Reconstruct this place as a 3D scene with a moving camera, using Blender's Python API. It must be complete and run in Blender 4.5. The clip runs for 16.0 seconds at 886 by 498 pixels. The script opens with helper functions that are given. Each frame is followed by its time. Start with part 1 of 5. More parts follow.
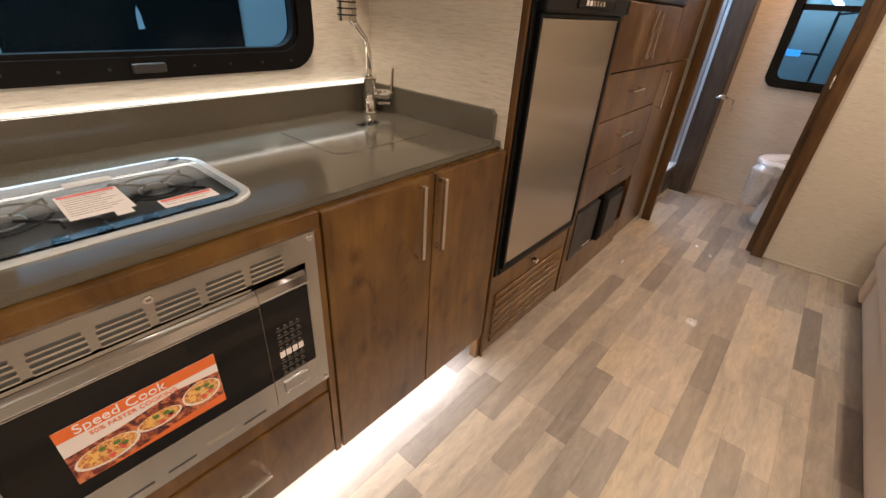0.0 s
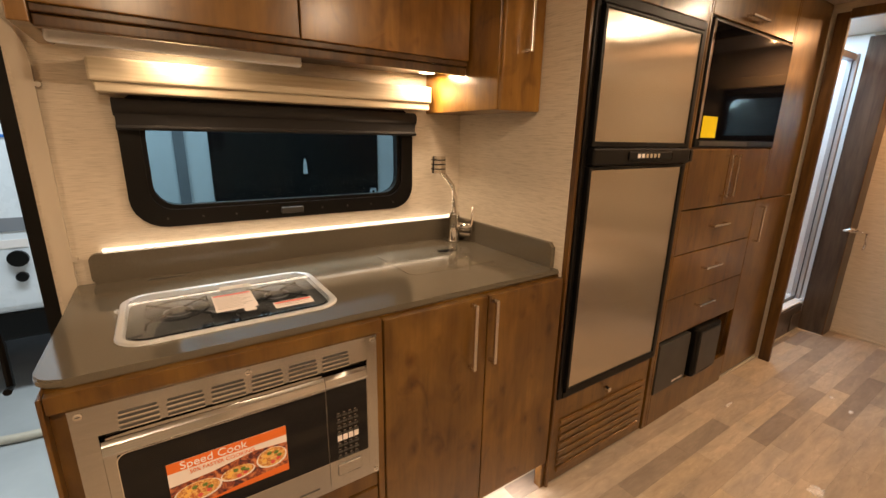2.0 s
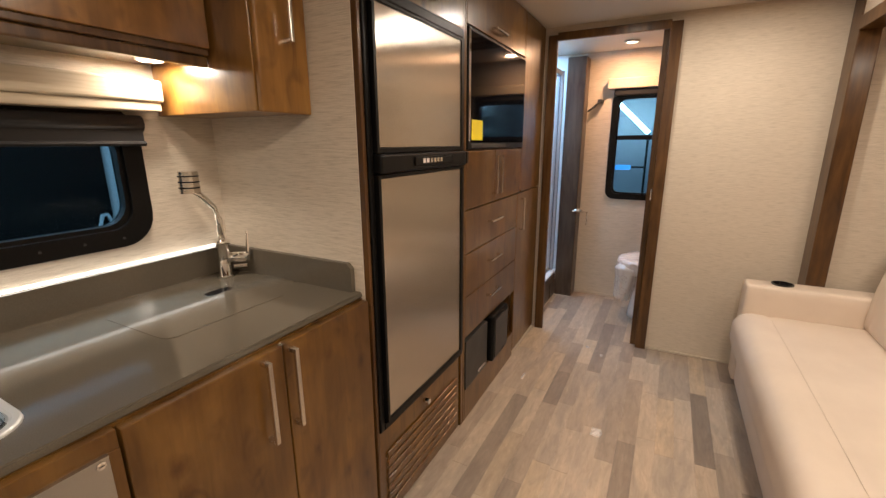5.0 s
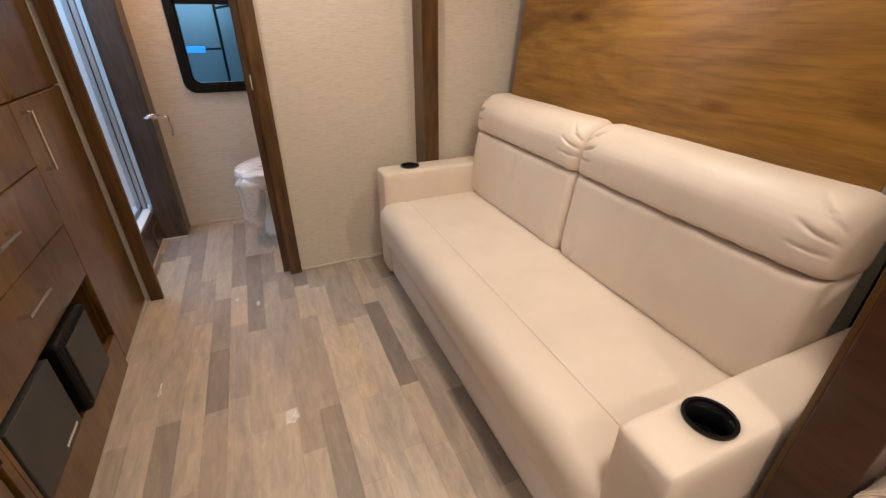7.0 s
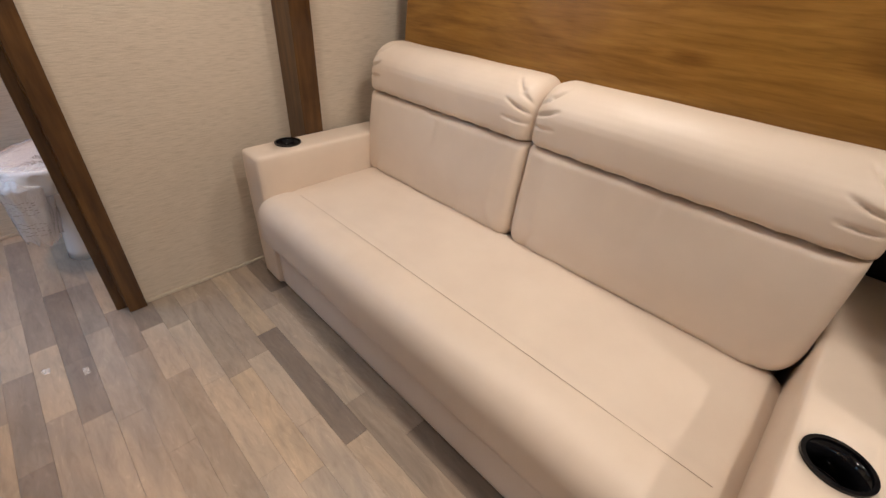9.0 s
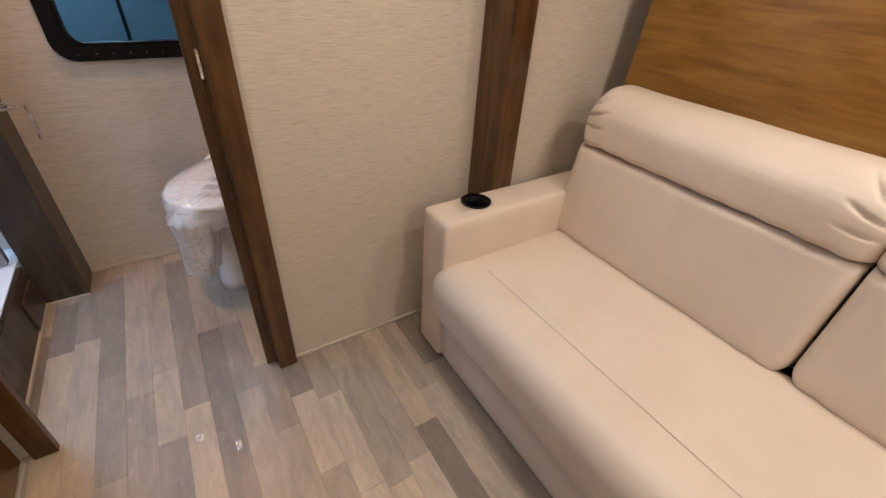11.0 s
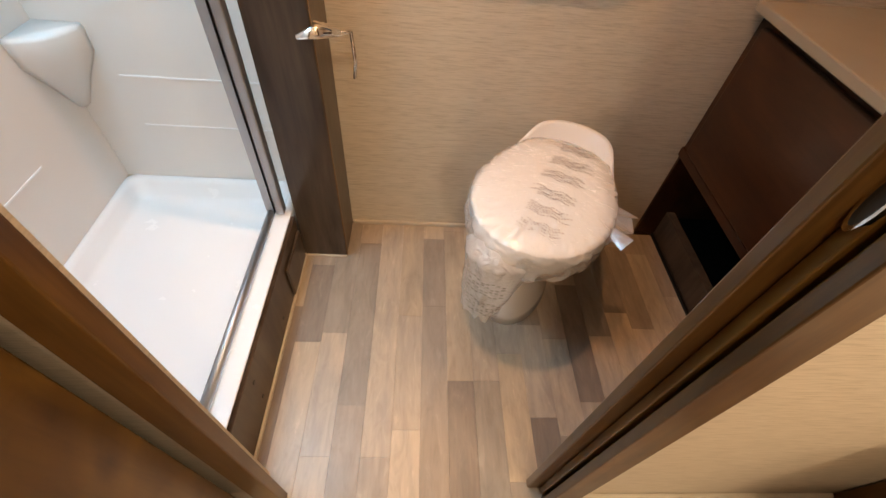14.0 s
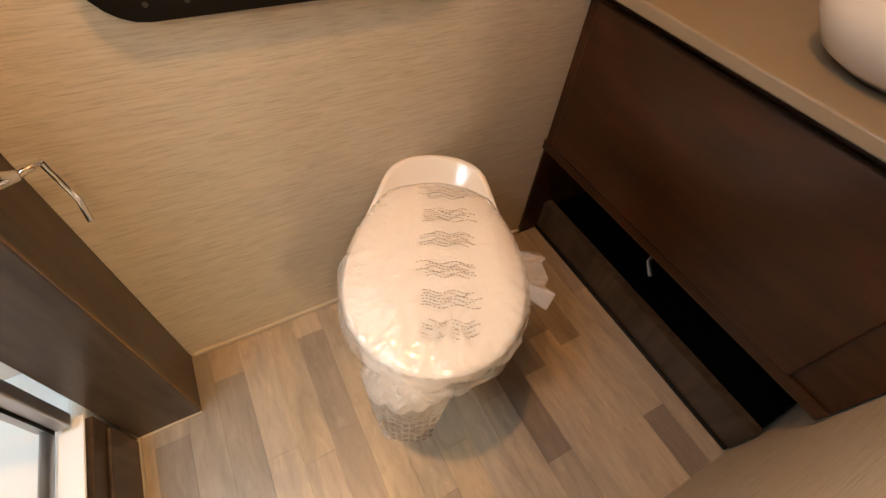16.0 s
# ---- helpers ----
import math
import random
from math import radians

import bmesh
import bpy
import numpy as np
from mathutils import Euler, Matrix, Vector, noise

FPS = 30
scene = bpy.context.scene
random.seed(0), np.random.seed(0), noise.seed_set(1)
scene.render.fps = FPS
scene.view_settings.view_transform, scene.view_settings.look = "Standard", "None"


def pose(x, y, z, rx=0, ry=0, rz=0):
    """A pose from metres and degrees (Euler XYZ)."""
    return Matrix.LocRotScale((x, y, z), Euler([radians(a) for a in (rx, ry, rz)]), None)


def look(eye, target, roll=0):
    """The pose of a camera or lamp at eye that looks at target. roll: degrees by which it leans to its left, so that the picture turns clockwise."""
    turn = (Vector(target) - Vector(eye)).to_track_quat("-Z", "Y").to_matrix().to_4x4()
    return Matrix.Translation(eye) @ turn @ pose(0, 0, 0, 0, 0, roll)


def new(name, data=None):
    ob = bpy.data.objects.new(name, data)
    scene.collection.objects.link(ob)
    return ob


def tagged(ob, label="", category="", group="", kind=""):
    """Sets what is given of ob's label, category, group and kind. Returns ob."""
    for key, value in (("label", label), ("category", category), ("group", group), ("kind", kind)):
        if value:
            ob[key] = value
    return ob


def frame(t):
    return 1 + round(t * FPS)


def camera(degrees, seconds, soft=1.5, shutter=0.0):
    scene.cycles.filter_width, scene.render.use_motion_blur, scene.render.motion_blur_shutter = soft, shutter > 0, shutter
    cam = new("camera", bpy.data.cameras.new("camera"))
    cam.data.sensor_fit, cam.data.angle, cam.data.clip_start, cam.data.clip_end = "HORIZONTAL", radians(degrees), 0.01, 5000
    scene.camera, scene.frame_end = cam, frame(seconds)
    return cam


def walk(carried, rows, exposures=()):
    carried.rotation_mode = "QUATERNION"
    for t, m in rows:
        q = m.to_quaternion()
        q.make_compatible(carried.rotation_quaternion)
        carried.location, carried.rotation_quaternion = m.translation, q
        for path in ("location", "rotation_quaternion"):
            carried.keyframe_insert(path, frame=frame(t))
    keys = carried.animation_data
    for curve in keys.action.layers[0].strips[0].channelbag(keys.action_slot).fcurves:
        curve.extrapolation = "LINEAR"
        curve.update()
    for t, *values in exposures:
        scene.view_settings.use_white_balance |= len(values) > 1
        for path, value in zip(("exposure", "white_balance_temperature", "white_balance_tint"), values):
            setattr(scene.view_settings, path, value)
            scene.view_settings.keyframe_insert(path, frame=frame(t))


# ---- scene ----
cam = camera(92.5, 16.0)
PATH = [
    (0, (0.376, 0.311, 1.262), (-0.719, 1.651, 0.26), 3.8),
    (0.5, (0.461, 0.317, 1.288), (-0.847, 1.508, 0.354), 2.7),
    (1, (0.549, 0.317, 1.305), (-0.907, 1.422, 0.493), 2.0),
    (1.5, (0.584, 0.317, 1.316), (-0.963, 1.404, 0.66), 1.6),
    (2, (0.61, 0.317, 1.338), (-0.999, 1.391, 0.827), 1.1),
    (2.5, (0.615, 0.312, 1.342), (-1.014, 1.406, 0.955), 0.9),
    (3, (0.62, 0.311, 1.348), (-1.003, 1.434, 1.023), 0.8),
    (5.5, (0.444, 0.601, 1.342), (-0.082, 2.447, 0.777), -0.6),
    (6, (0.464, 0.831, 1.324), (0.366, 2.698, 0.614), -1.1),
    (6.5, (0.418, 0.995, 1.302), (0.76, 2.775, 0.459), -0.5),
    (7, (0.371, 1.135, 1.271), (1.06, 2.757, 0.326), 0.0),
    (7.5, (0.342, 1.267, 1.227), (1.308, 2.682, 0.195), 0.7),
    (8, (0.377, 1.383, 1.198), (1.541, 2.582, 0.099), 1.5),
    (10.5, (0.291, 2.092, 1.253), (1.496, 3.23, 0.134), 4.5),
    (11, (0.292, 2.232, 1.258), (1.207, 3.601, 0.122), 3.6),
    (11.5, (0.273, 2.339, 1.239), (0.894, 3.893, 0.145), 4.4),
    (12, (0.212, 2.452, 1.261), (0.567, 4.037, 0.094), 4.4),
    (12.5, (0.141, 2.603, 1.274), (0.341, 4.145, 0.018), 4.55),
    (13, (0.091, 2.765, 1.229), (0.21, 4.27, -0.082), 4.5),
    (13.5, (0.065, 2.976, 1.22), (0.154, 4.377, -0.204), 4.8),
    (14, (0.039, 3.186, 1.21), (0.168, 4.472, -0.316), 6.4),
    (14.5, (0.016, 3.358, 1.179), (0.177, 4.522, -0.44), 6.1),
    (15, (0.003, 3.487, 1.153), (0.263, 4.584, -0.499), 6.0),
    (15.5, (0.043, 3.551, 1.157), (0.478, 4.619, -0.477), 6.4),
    (16, (0.112, 3.59, 1.172), (0.79, 4.632, -0.395), 6.5),
]
EXPOSURES = [
    (0.0, -0.06, 5750, 10), (1.0, -0.06, 7300, 14), (3.0, -0.04, 7700, 18), (5.5, -0.08, 5550, 10), (8.0, -0.15, 5500, 10), (10.4, -0.32, 5250, 10), (11.0, -0.24, 5450, 10),
    (12.0, 0.06, 5600, 10), (12.5, 0.2, 5950, 10), (13.5, 0.32, 6900, 10), (14.0, 0.28, 7200, 10), (15.0, 0.06, 8300, 10), (15.5, 0.12, 9200, 10), (16.0, 0.28, 8500, 10),
]
walk(cam, [(t, look(eye, target, roll)) for t, eye, target, roll in PATH], EXPOSURES)

# ---- light of the place ----
world = bpy.data.worlds.new("hall")
world.use_nodes = True
world.node_tree.nodes["Background"].inputs[0].default_value = (0.45, 0.62, 0.8, 1)
world.node_tree.nodes["Background"].inputs[1].default_value = 0.25
scene.world = world
WARM, BATHWARM, COOL = (1.0, 0.80, 0.58), (1.0, 0.53, 0.255), (0.62, 0.84, 1.0)


def area(name, at, to, w, h, watts, colour, shape="RECTANGLE"):
    lamp = bpy.data.lights.new(name, "AREA")
    lamp.shape, lamp.size, lamp.size_y, lamp.energy, lamp.color = shape, w, h, watts, colour
    ob = new(name, lamp)
    ob.matrix_basis = look(at, to)
    return ob


PUCKS = [(0.16, 2.86), (0.76, 2.86), (0.8, 1.24), (0.84, 0.285), (0.122, 4.03), (1.45, 2.25), (0.3, -1.0)]
PUCK_W = [6.4, 8.2, 12.5, 20, 10.5, 7.0, 14]
CEIL = 2.05
for (px, py), w in zip(PUCKS, PUCK_W):
    area("puck_light", (px, py, CEIL - 0.022 if px < 1.3 else 1.818), (px, py, 0), 0.07, 0.07, w, BATHWARM if py > 3.5 else WARM, "DISK")
for py, watts in ((0.4, 1.5), (1.188, 3.4)):
    area("cabinet_light", (-0.82, py, 1.563), (-0.83, py, 0), 0.06, 0.06, watts, WARM, "DISK")
area("shower_skylight", (-0.68, 3.9, 2.04), (-0.68, 3.9, 0), 0.4, 0.5, 12, (0.36, 0.67, 1.0))
area("toe_strip_light", (-0.385, 0.78, 0.112), (-0.25, 0.78, 0), 1.25, 0.012, 4.0, (1, 0.96, 0.94))
area("splash_strip_light", (-0.926, 0.78, 1.008), (-0.97, 0.78, 1.2), 1.24, 0.006, 0.11, (1, 0.9, 0.74))
area("hall_light", (-2.3, 0.2, 3.6), (-2.6, 0.2, 0), 2.5, 0.5, 190, COOL)
area("hall_light", (0.4, 6.4, 3.4), (0.4, 6.9, 1.0), 0.5, 2.5, 18, COOL)


# ---- materials ----
def material(name, colour, rough=0.5, metal=0.0):
    m = bpy.data.materials.new(name)
    m.use_nodes = True
    b = m.node_tree.nodes["Principled BSDF"]
    b.inputs["Base Color"].default_value = (*colour, 1)
    b.inputs["Roughness"].default_value = rough
    b.inputs["Metallic"].default_value = metal
    return m


def add(m, kind, **values):
    n = m.node_tree.nodes.new(kind)
    for k, v in values.items():
        n.inputs[k].default_value = v
    return n


def link(m, a, b):
    m.node_tree.links.new(a, b)


def place(m, scale):
    """World place, scaled by axis."""
    g, v = add(m, "ShaderNodeNewGeometry"), add(m, "ShaderNodeVectorMath")
    v.operation = "MULTIPLY"
    v.inputs[1].default_value = scale
    link(m, g.outputs["Position"], v.inputs[0])
    return v.outputs[0]


def mottle(m, scale, detail=4.0, distort=0.0, rough=0.55):
    n = add(m, "ShaderNodeTexNoise", Scale=1.0, Detail=detail, Distortion=distort, Roughness=rough)
    link(m, place(m, scale), n.inputs["Vector"])
    return n.outputs[0]


def ramp(m, fac, stops):
    r = add(m, "ShaderNodeValToRGB")
    el = r.color_ramp.elements
    while len(el) < len(stops):
        el.new(0.5)
    for e, (p, c) in zip(el, stops):
        e.position, e.color = p, (*c, 1)
    link(m, fac, r.inputs[0])
    return r.outputs[0]


def mix(m, fac, a, b, how="MIX"):
    n = m.node_tree.nodes.new("ShaderNodeMix")
    n.data_type, n.blend_type = "RGBA", how
    for v, s in ((fac, n.inputs[0]), (a, n.inputs[6]), (b, n.inputs[7])):
        if isinstance(v, (int, float)):
            s.default_value = v
        elif isinstance(v, tuple):
            s.default_value = (*v, 1)
        else:
            link(m, v, s)
    return n.outputs[2]


def finish(m, colour=None, height=None, strength=0.2, distance=0.002, rough=None):
    b = m.node_tree.nodes["Principled BSDF"]
    if colour is not None:
        link(m, colour, b.inputs["Base Color"])
    if height is not None:
        n = add(m, "ShaderNodeBump", Strength=strength, Distance=distance)
        link(m, height, n.inputs["Height"])
        link(m, n.outputs[0], b.inputs["Normal"])
    if rough is not None:
        r = add(m, "ShaderNodeMapRange")
        r.inputs[3].default_value, r.inputs[4].default_value = rough
        link(m, mottle(m, (9, 9, 9)), r.inputs[0])
        link(m, r.outputs[0], b.inputs["Roughness"])
    return m


def wood(name, dark, mid, light, grain, blotch, rough=(0.28, 0.42), knotty=0.6, pips=0.0, coat=0.7):
    m = material(name, mid, 0.35)
    fine = mottle(m, grain, 6, 0.6)
    body = ramp(m, fine, [(0.25, dark), (0.5, mid), (0.8, light)])
    pores = ramp(m, mottle(m, tuple(4.5 * v for v in grain), 3, 0.3), [(0.3, (0.8, 0.78, 0.75)), (0.5, (1, 1, 1)), (0.75, (1.06, 1.06, 1.05))])
    body = mix(m, 0.6, body, pores, "MULTIPLY")
    wide = ramp(m, mottle(m, blotch, 3, 1.2), [(0.3, (0.56, 0.49, 0.44)), (0.62, (1.05, 1.05, 1.05))])
    knots = ramp(m, mottle(m, tuple(2.1 * v for v in blotch), 3, 1.2, 0.5), [(0.26, (0.5, 0.42, 0.36)), (0.42, (1, 1, 1))])
    colour = mix(m, knotty, mix(m, 1.0, body, wide, "MULTIPLY"), knots, "MULTIPLY")
    if pips:
        # small dark knots, scattered in clusters, with a smoky halo
        cell = add(m, "ShaderNodeTexVoronoi", Scale=1.0, Randomness=1.0)
        warp = add(m, "ShaderNodeVectorMath")
        warp.operation = "MULTIPLY_ADD"
        warp.inputs[1].default_value = (0.25, 0.25, 0.25)
        stir = add(m, "ShaderNodeTexNoise", Scale=3.0, Detail=4.0)
        spot = place(m, tuple(2.6 * v ** 0.8 for v in blotch))
        link(m, spot, stir.inputs["Vector"])
        link(m, stir.outputs[1], warp.inputs[0])
        link(m, spot, warp.inputs[2])
        link(m, warp.outputs[0], cell.inputs["Vector"])
        eye = ramp(m, cell.outputs["Distance"], [(0.03, (0.28, 0.2, 0.14)), (0.1, (0.62, 0.52, 0.44)), (0.24, (1, 1, 1))])
        where = ramp(m, mottle(m, tuple(0.6 * v for v in blotch), 2), [(0.42, (0, 0, 0)), (0.54, (1, 1, 1))])
        scaled = mix(m, 1.0, where, (pips, pips, pips), "MULTIPLY")
        colour = mix(m, scaled, colour, mix(m, 1.0, colour, eye, "MULTIPLY"))
    info = add(m, "ShaderNodeObjectInfo")
    tone = ramp(m, info.outputs["Random"], [(0, (0.84, 0.84, 0.84)), (1, (1.08, 1.05, 1.02))])
    b = m.node_tree.nodes["Principled BSDF"]
    b.inputs["Coat Weight"].default_value, b.inputs["Coat Roughness"].default_value = coat, 0.22
    b.inputs["Specular IOR Level"].default_value = 0.25
    return finish(m, mix(m, 0.7, colour, tone, "MULTIPLY"), fine, 0.04, 0.0006, rough)


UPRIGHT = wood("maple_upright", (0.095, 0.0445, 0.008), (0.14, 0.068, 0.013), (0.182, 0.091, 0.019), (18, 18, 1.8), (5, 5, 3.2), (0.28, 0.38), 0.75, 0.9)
# the same maple, made lighter for the stronger light on the upper cabinets
UPRIGHT_LIT = wood("maple_upright_lit", (0.17, 0.078, 0.0145), (0.245, 0.118, 0.023), (0.315, 0.158, 0.033), (18, 18, 1.8), (5, 5, 3.2), (0.24, 0.36), 0.7, 0.95)
PANEL = wood("bed_panel_maple", (0.185, 0.088, 0.014), (0.26, 0.132, 0.022), (0.32, 0.172, 0.034), (8, 4, 60), (3, 1.3, 5.5), (0.28, 0.4), 0.45, 0.9, 0.3)
TRIM = wood("trim_wood", (0.054, 0.024, 0.006), (0.096, 0.045, 0.011), (0.14, 0.07, 0.019), (40, 40, 2.5), (8, 8, 2), coat=0.4)
DARK = wood("dark_wood", (0.042, 0.028, 0.02), (0.07, 0.05, 0.036), (0.1, 0.072, 0.053), (30, 30, 2.5), (6, 6, 1.5), coat=0.25)
CHERRY = wood("cherry_wood", (0.034, 0.0115, 0.005), (0.055, 0.019, 0.0075), (0.076, 0.027, 0.011), (24, 3, 24), (4, 2, 4), coat=0.4)

PAPER = material("wallpaper", (0.6, 0.52, 0.42), 0.75)
weave = mottle(PAPER, (20, 20, 400), 3, 0.4)
stripe = mottle(PAPER, (5, 5, 95), 3)
c = ramp(PAPER, weave, [(0.32, (0.5, 0.43, 0.332)), (0.5, (0.615, 0.535, 0.43)), (0.7, (0.66, 0.58, 0.47))])
c = mix(PAPER, 0.4, c, ramp(PAPER, stripe, [(0.3, (0.86, 0.85, 0.83)), (0.7, (1, 1, 1))]), "MULTIPLY")
finish(PAPER, c, weave, 0.7, 0.0024)

FLOOR = material("vinyl_plank", (0.3, 0.25, 0.2), 0.42)
info = add(FLOOR, "ShaderNodeObjectInfo")
isle = add(FLOOR, "ShaderNodeNewGeometry")
tone = add(FLOOR, "ShaderNodeMath")
tone.operation = "ADD"
link(FLOOR, info.outputs["Random"], tone.inputs[0])
link(FLOOR, isle.outputs["Random Per Island"], tone.inputs[1])
wrap = add(FLOOR, "ShaderNodeMath")
wrap.operation = "FRACT"
link(FLOOR, tone.outputs[0], wrap.inputs[0])
base = ramp(FLOOR, wrap.outputs[0], [(0.0, (0.225, 0.18, 0.148)), (0.12, (0.29, 0.235, 0.192)), (0.32, (0.36, 0.29, 0.228)), (0.55, (0.44, 0.36, 0.285)), (0.75, (0.48, 0.39, 0.3)), (0.9, (0.5, 0.39, 0.275)), (1.0, (0.29, 0.245, 0.205))])
grain = mottle(FLOOR, (60, 5, 5), 6, 0.8)
cloud = mottle(FLOOR, (14, 3, 3), 4, 1.0)
smear = mottle(FLOOR, (34, 9, 9), 5, 1.6, 0.62)
c = mix(FLOOR, 0.55, base, ramp(FLOOR, grain, [(0.25, (0.84, 0.83, 0.82)), (0.7, (1.08, 1.08, 1.07))]), "MULTIPLY")
c = mix(FLOOR, 0.8, c, ramp(FLOOR, cloud, [(0.3, (0.76, 0.78, 0.81)), (0.65, (1.14, 1.12, 1.08))]), "MULTIPLY")
c = mix(FLOOR, 0.8, c, ramp(FLOOR, smear, [(0.34, (0.86, 0.85, 0.84)), (0.5, (1, 1, 1)), (0.6, (1.02, 1.02, 1.02)), (0.68, (1.22, 1.21, 1.2))]), "MULTIPLY")
finish(FLOOR, c, grain, 0.12, 0.0005, (0.28, 0.44))

STONE = material("counter_stone", (0.14, 0.118, 0.086), 0.14)
finish(STONE, ramp(STONE, mottle(STONE, (420, 420, 420), 2), [(0.3, (0.102, 0.086, 0.063)), (0.7, (0.122, 0.103, 0.076))]), rough=(0.07, 0.12))
STEEL = material("brushed_steel", (0.6, 0.5, 0.4), 0.3, 1.0)
brush = brush_steel = mottle(STEEL, (3, 3, 900), 2)
STEEL.node_tree.nodes["Principled BSDF"].inputs["Anisotropic"].default_value = 0.6
finish(STEEL, ramp(STEEL, brush, [(0.3, (0.55, 0.5, 0.435)), (0.7, (0.65, 0.595, 0.52))]), mottle(STEEL, (0.6, 0.6, 30), 2), 0.3, 0.002, (0.17, 0.2))
FACE = material("oven_steel", (0.62, 0.57, 0.52), 0.26, 1.0)
brush = mottle(FACE, (3, 3, 1200), 2)
finish(FACE, ramp(FACE, brush, [(0.3, (0.47, 0.47, 0.46)), (0.7, (0.58, 0.58, 0.57))]), brush, 0.02, 0.0003, (0.13, 0.17))
CHROME = material("chrome", (0.85, 0.83, 0.8), 0.08, 1.0)
# white gelcoat, its colour dimmed and warmed for the walls' weaker bounced light
GEL_SHADED = finish(material("shaded_gelcoat", (0.7, 0.685, 0.66), 0.3), rough=(0.25, 0.38))


def brushed(m, amount, turn):
    """Stretches the gloss along or across the brushing."""
    t = add(m, "ShaderNodeTangent")
    t.direction_type, t.axis = "RADIAL", "Z"
    b = m.node_tree.nodes["Principled BSDF"]
    link(m, t.outputs[0], b.inputs["Tangent"])
    b.inputs["Anisotropic"].default_value, b.inputs["Anisotropic Rotation"].default_value = amount, turn


brushed(STEEL, 1.0, 0.0)
wave = mottle(STEEL, (0.8, 0.8, 13), 1)
both = add(STEEL, "ShaderNodeMath")
both.operation = "MULTIPLY_ADD"
both.inputs[1].default_value = 9.0
link(STEEL, wave, both.inputs[0])
link(STEEL, brush_steel, both.inputs[2])
finish(STEEL, None, both.outputs[0], 0.1, 0.0006)
brushed(FACE, 0.95, 0.25)
RIMSTEEL = finish(material("satin_steel", (0.66, 0.67, 0.67), 0.42, 0.55), rough=(0.36, 0.5))
NICKEL = material("nickel", (0.7, 0.65, 0.58), 0.25, 1.0)
ALU = finish(material("dull_aluminium", (0.42, 0.42, 0.43), 0.42, 1.0), rough=(0.35, 0.5))
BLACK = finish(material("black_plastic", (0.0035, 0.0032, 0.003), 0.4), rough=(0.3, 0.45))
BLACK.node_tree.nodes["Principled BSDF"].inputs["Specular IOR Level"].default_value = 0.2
SCREEN = finish(material("dark_screen", (0.003, 0.003, 0.004), 0.06), rough=(0.04, 0.08))
SCREEN.node_tree.nodes["Principled BSDF"].inputs["Specular IOR Level"].default_value = 0.06
GLOSS = finish(material("black_glass", (0.006, 0.006, 0.007), 0.05), rough=(0.03, 0.08))
GLOSS.node_tree.nodes["Principled BSDF"].inputs["Specular IOR Level"].default_value = 0.3
GREY = finish(material("dark_grey_steel", (0.035, 0.033, 0.03), 0.45), rough=(0.38, 0.55))
RUBBER = finish(material("shade_cloth", (0.009, 0.007, 0.006), 0.8), height=None, rough=(0.75, 0.9))
LEATHER = material("cream_leather", (0.68, 0.57, 0.46), 0.42)
pore = add(LEATHER, "ShaderNodeTexVoronoi", Scale=1.0)
link(LEATHER, place(LEATHER, (420, 420, 420)), pore.inputs["Vector"])
finish(LEATHER, ramp(LEATHER, mottle(LEATHER, (7, 7, 7)), [(0.3, (0.66, 0.55, 0.445)), (0.7, (0.7, 0.59, 0.48))]), pore.outputs[0], 0.12, 0.0006, (0.38, 0.5))
# beige laminate with the shade over the vanity darkened into its colour
VANTOP_SHADED = finish(material("shaded_laminate", (0.28, 0.225, 0.16), 0.4), rough=(0.32, 0.48))
THREAD = material("leather_thread", (0.6, 0.5, 0.4), 0.7)
SEAM = material("seam_shadow_thread", (0.16, 0.12, 0.09), 0.8)
CEILING = finish(material("ceiling_panel", (0.72, 0.66, 0.57), 0.6), rough=(0.5, 0.7))
WHITE = finish(material("white_gelcoat", (0.82, 0.83, 0.84), 0.25), rough=(0.18, 0.32))
CERAMIC = finish(material("white_ceramic", (0.78, 0.745, 0.71), 0.12), rough=(0.08, 0.18))
PAD = material("valance_cloth", (0.56, 0.47, 0.34), 0.7)
thread = mottle(PAD, (120, 6, 120), 3)
finish(PAD, ramp(PAD, thread, [(0.3, (0.47, 0.39, 0.27)), (0.7, (0.6, 0.51, 0.37))]), thread, 0.3, 0.001)
JAMB = finish(material("cream_plastic", (0.52, 0.45, 0.355), 0.45), rough=(0.38, 0.55))
TAPE = material("label_paper", (0.8, 0.72, 0.68), 0.6)
ORANGE = material("label_orange", (0.75, 0.16, 0.03), 0.45)
LEAF = material("printed_green", (0.12, 0.2, 0.04), 0.5)
GOLD = material("printed_gold", (0.85, 0.5, 0.12), 0.5)
RED = material("label_red", (0.72, 0.1, 0.09), 0.5)
YELLOW = material("label_yellow", (0.9, 0.72, 0.0), 0.5)
INK = material("label_ink", (0.05, 0.045, 0.04), 0.6)
PRINT = material("grey_print", (0.16, 0.13, 0.11), 0.6)
CRUST = finish(material("food_print", (0.62, 0.3, 0.08), 0.5), ramp(bpy.data.materials["food_print"], mottle(bpy.data.materials["food_print"], (160, 160, 160), 3, 1.0), [(0.35, (0.45, 0.1, 0.03)), (0.5, (0.72, 0.36, 0.1)), (0.65, (0.85, 0.62, 0.25))]))
MEAL = finish(material("plate_print", (0.2, 0.05, 0.03), 0.5), ramp(bpy.data.materials["plate_print"], mottle(bpy.data.materials["plate_print"], (60, 60, 60), 3, 1.0), [(0.38, (0.05, 0.012, 0.02)), (0.5, (0.22, 0.045, 0.025)), (0.62, (0.6, 0.2, 0.08))]))
CONCRETE = material("hall_concrete", (0.42, 0.43, 0.42), 0.5)
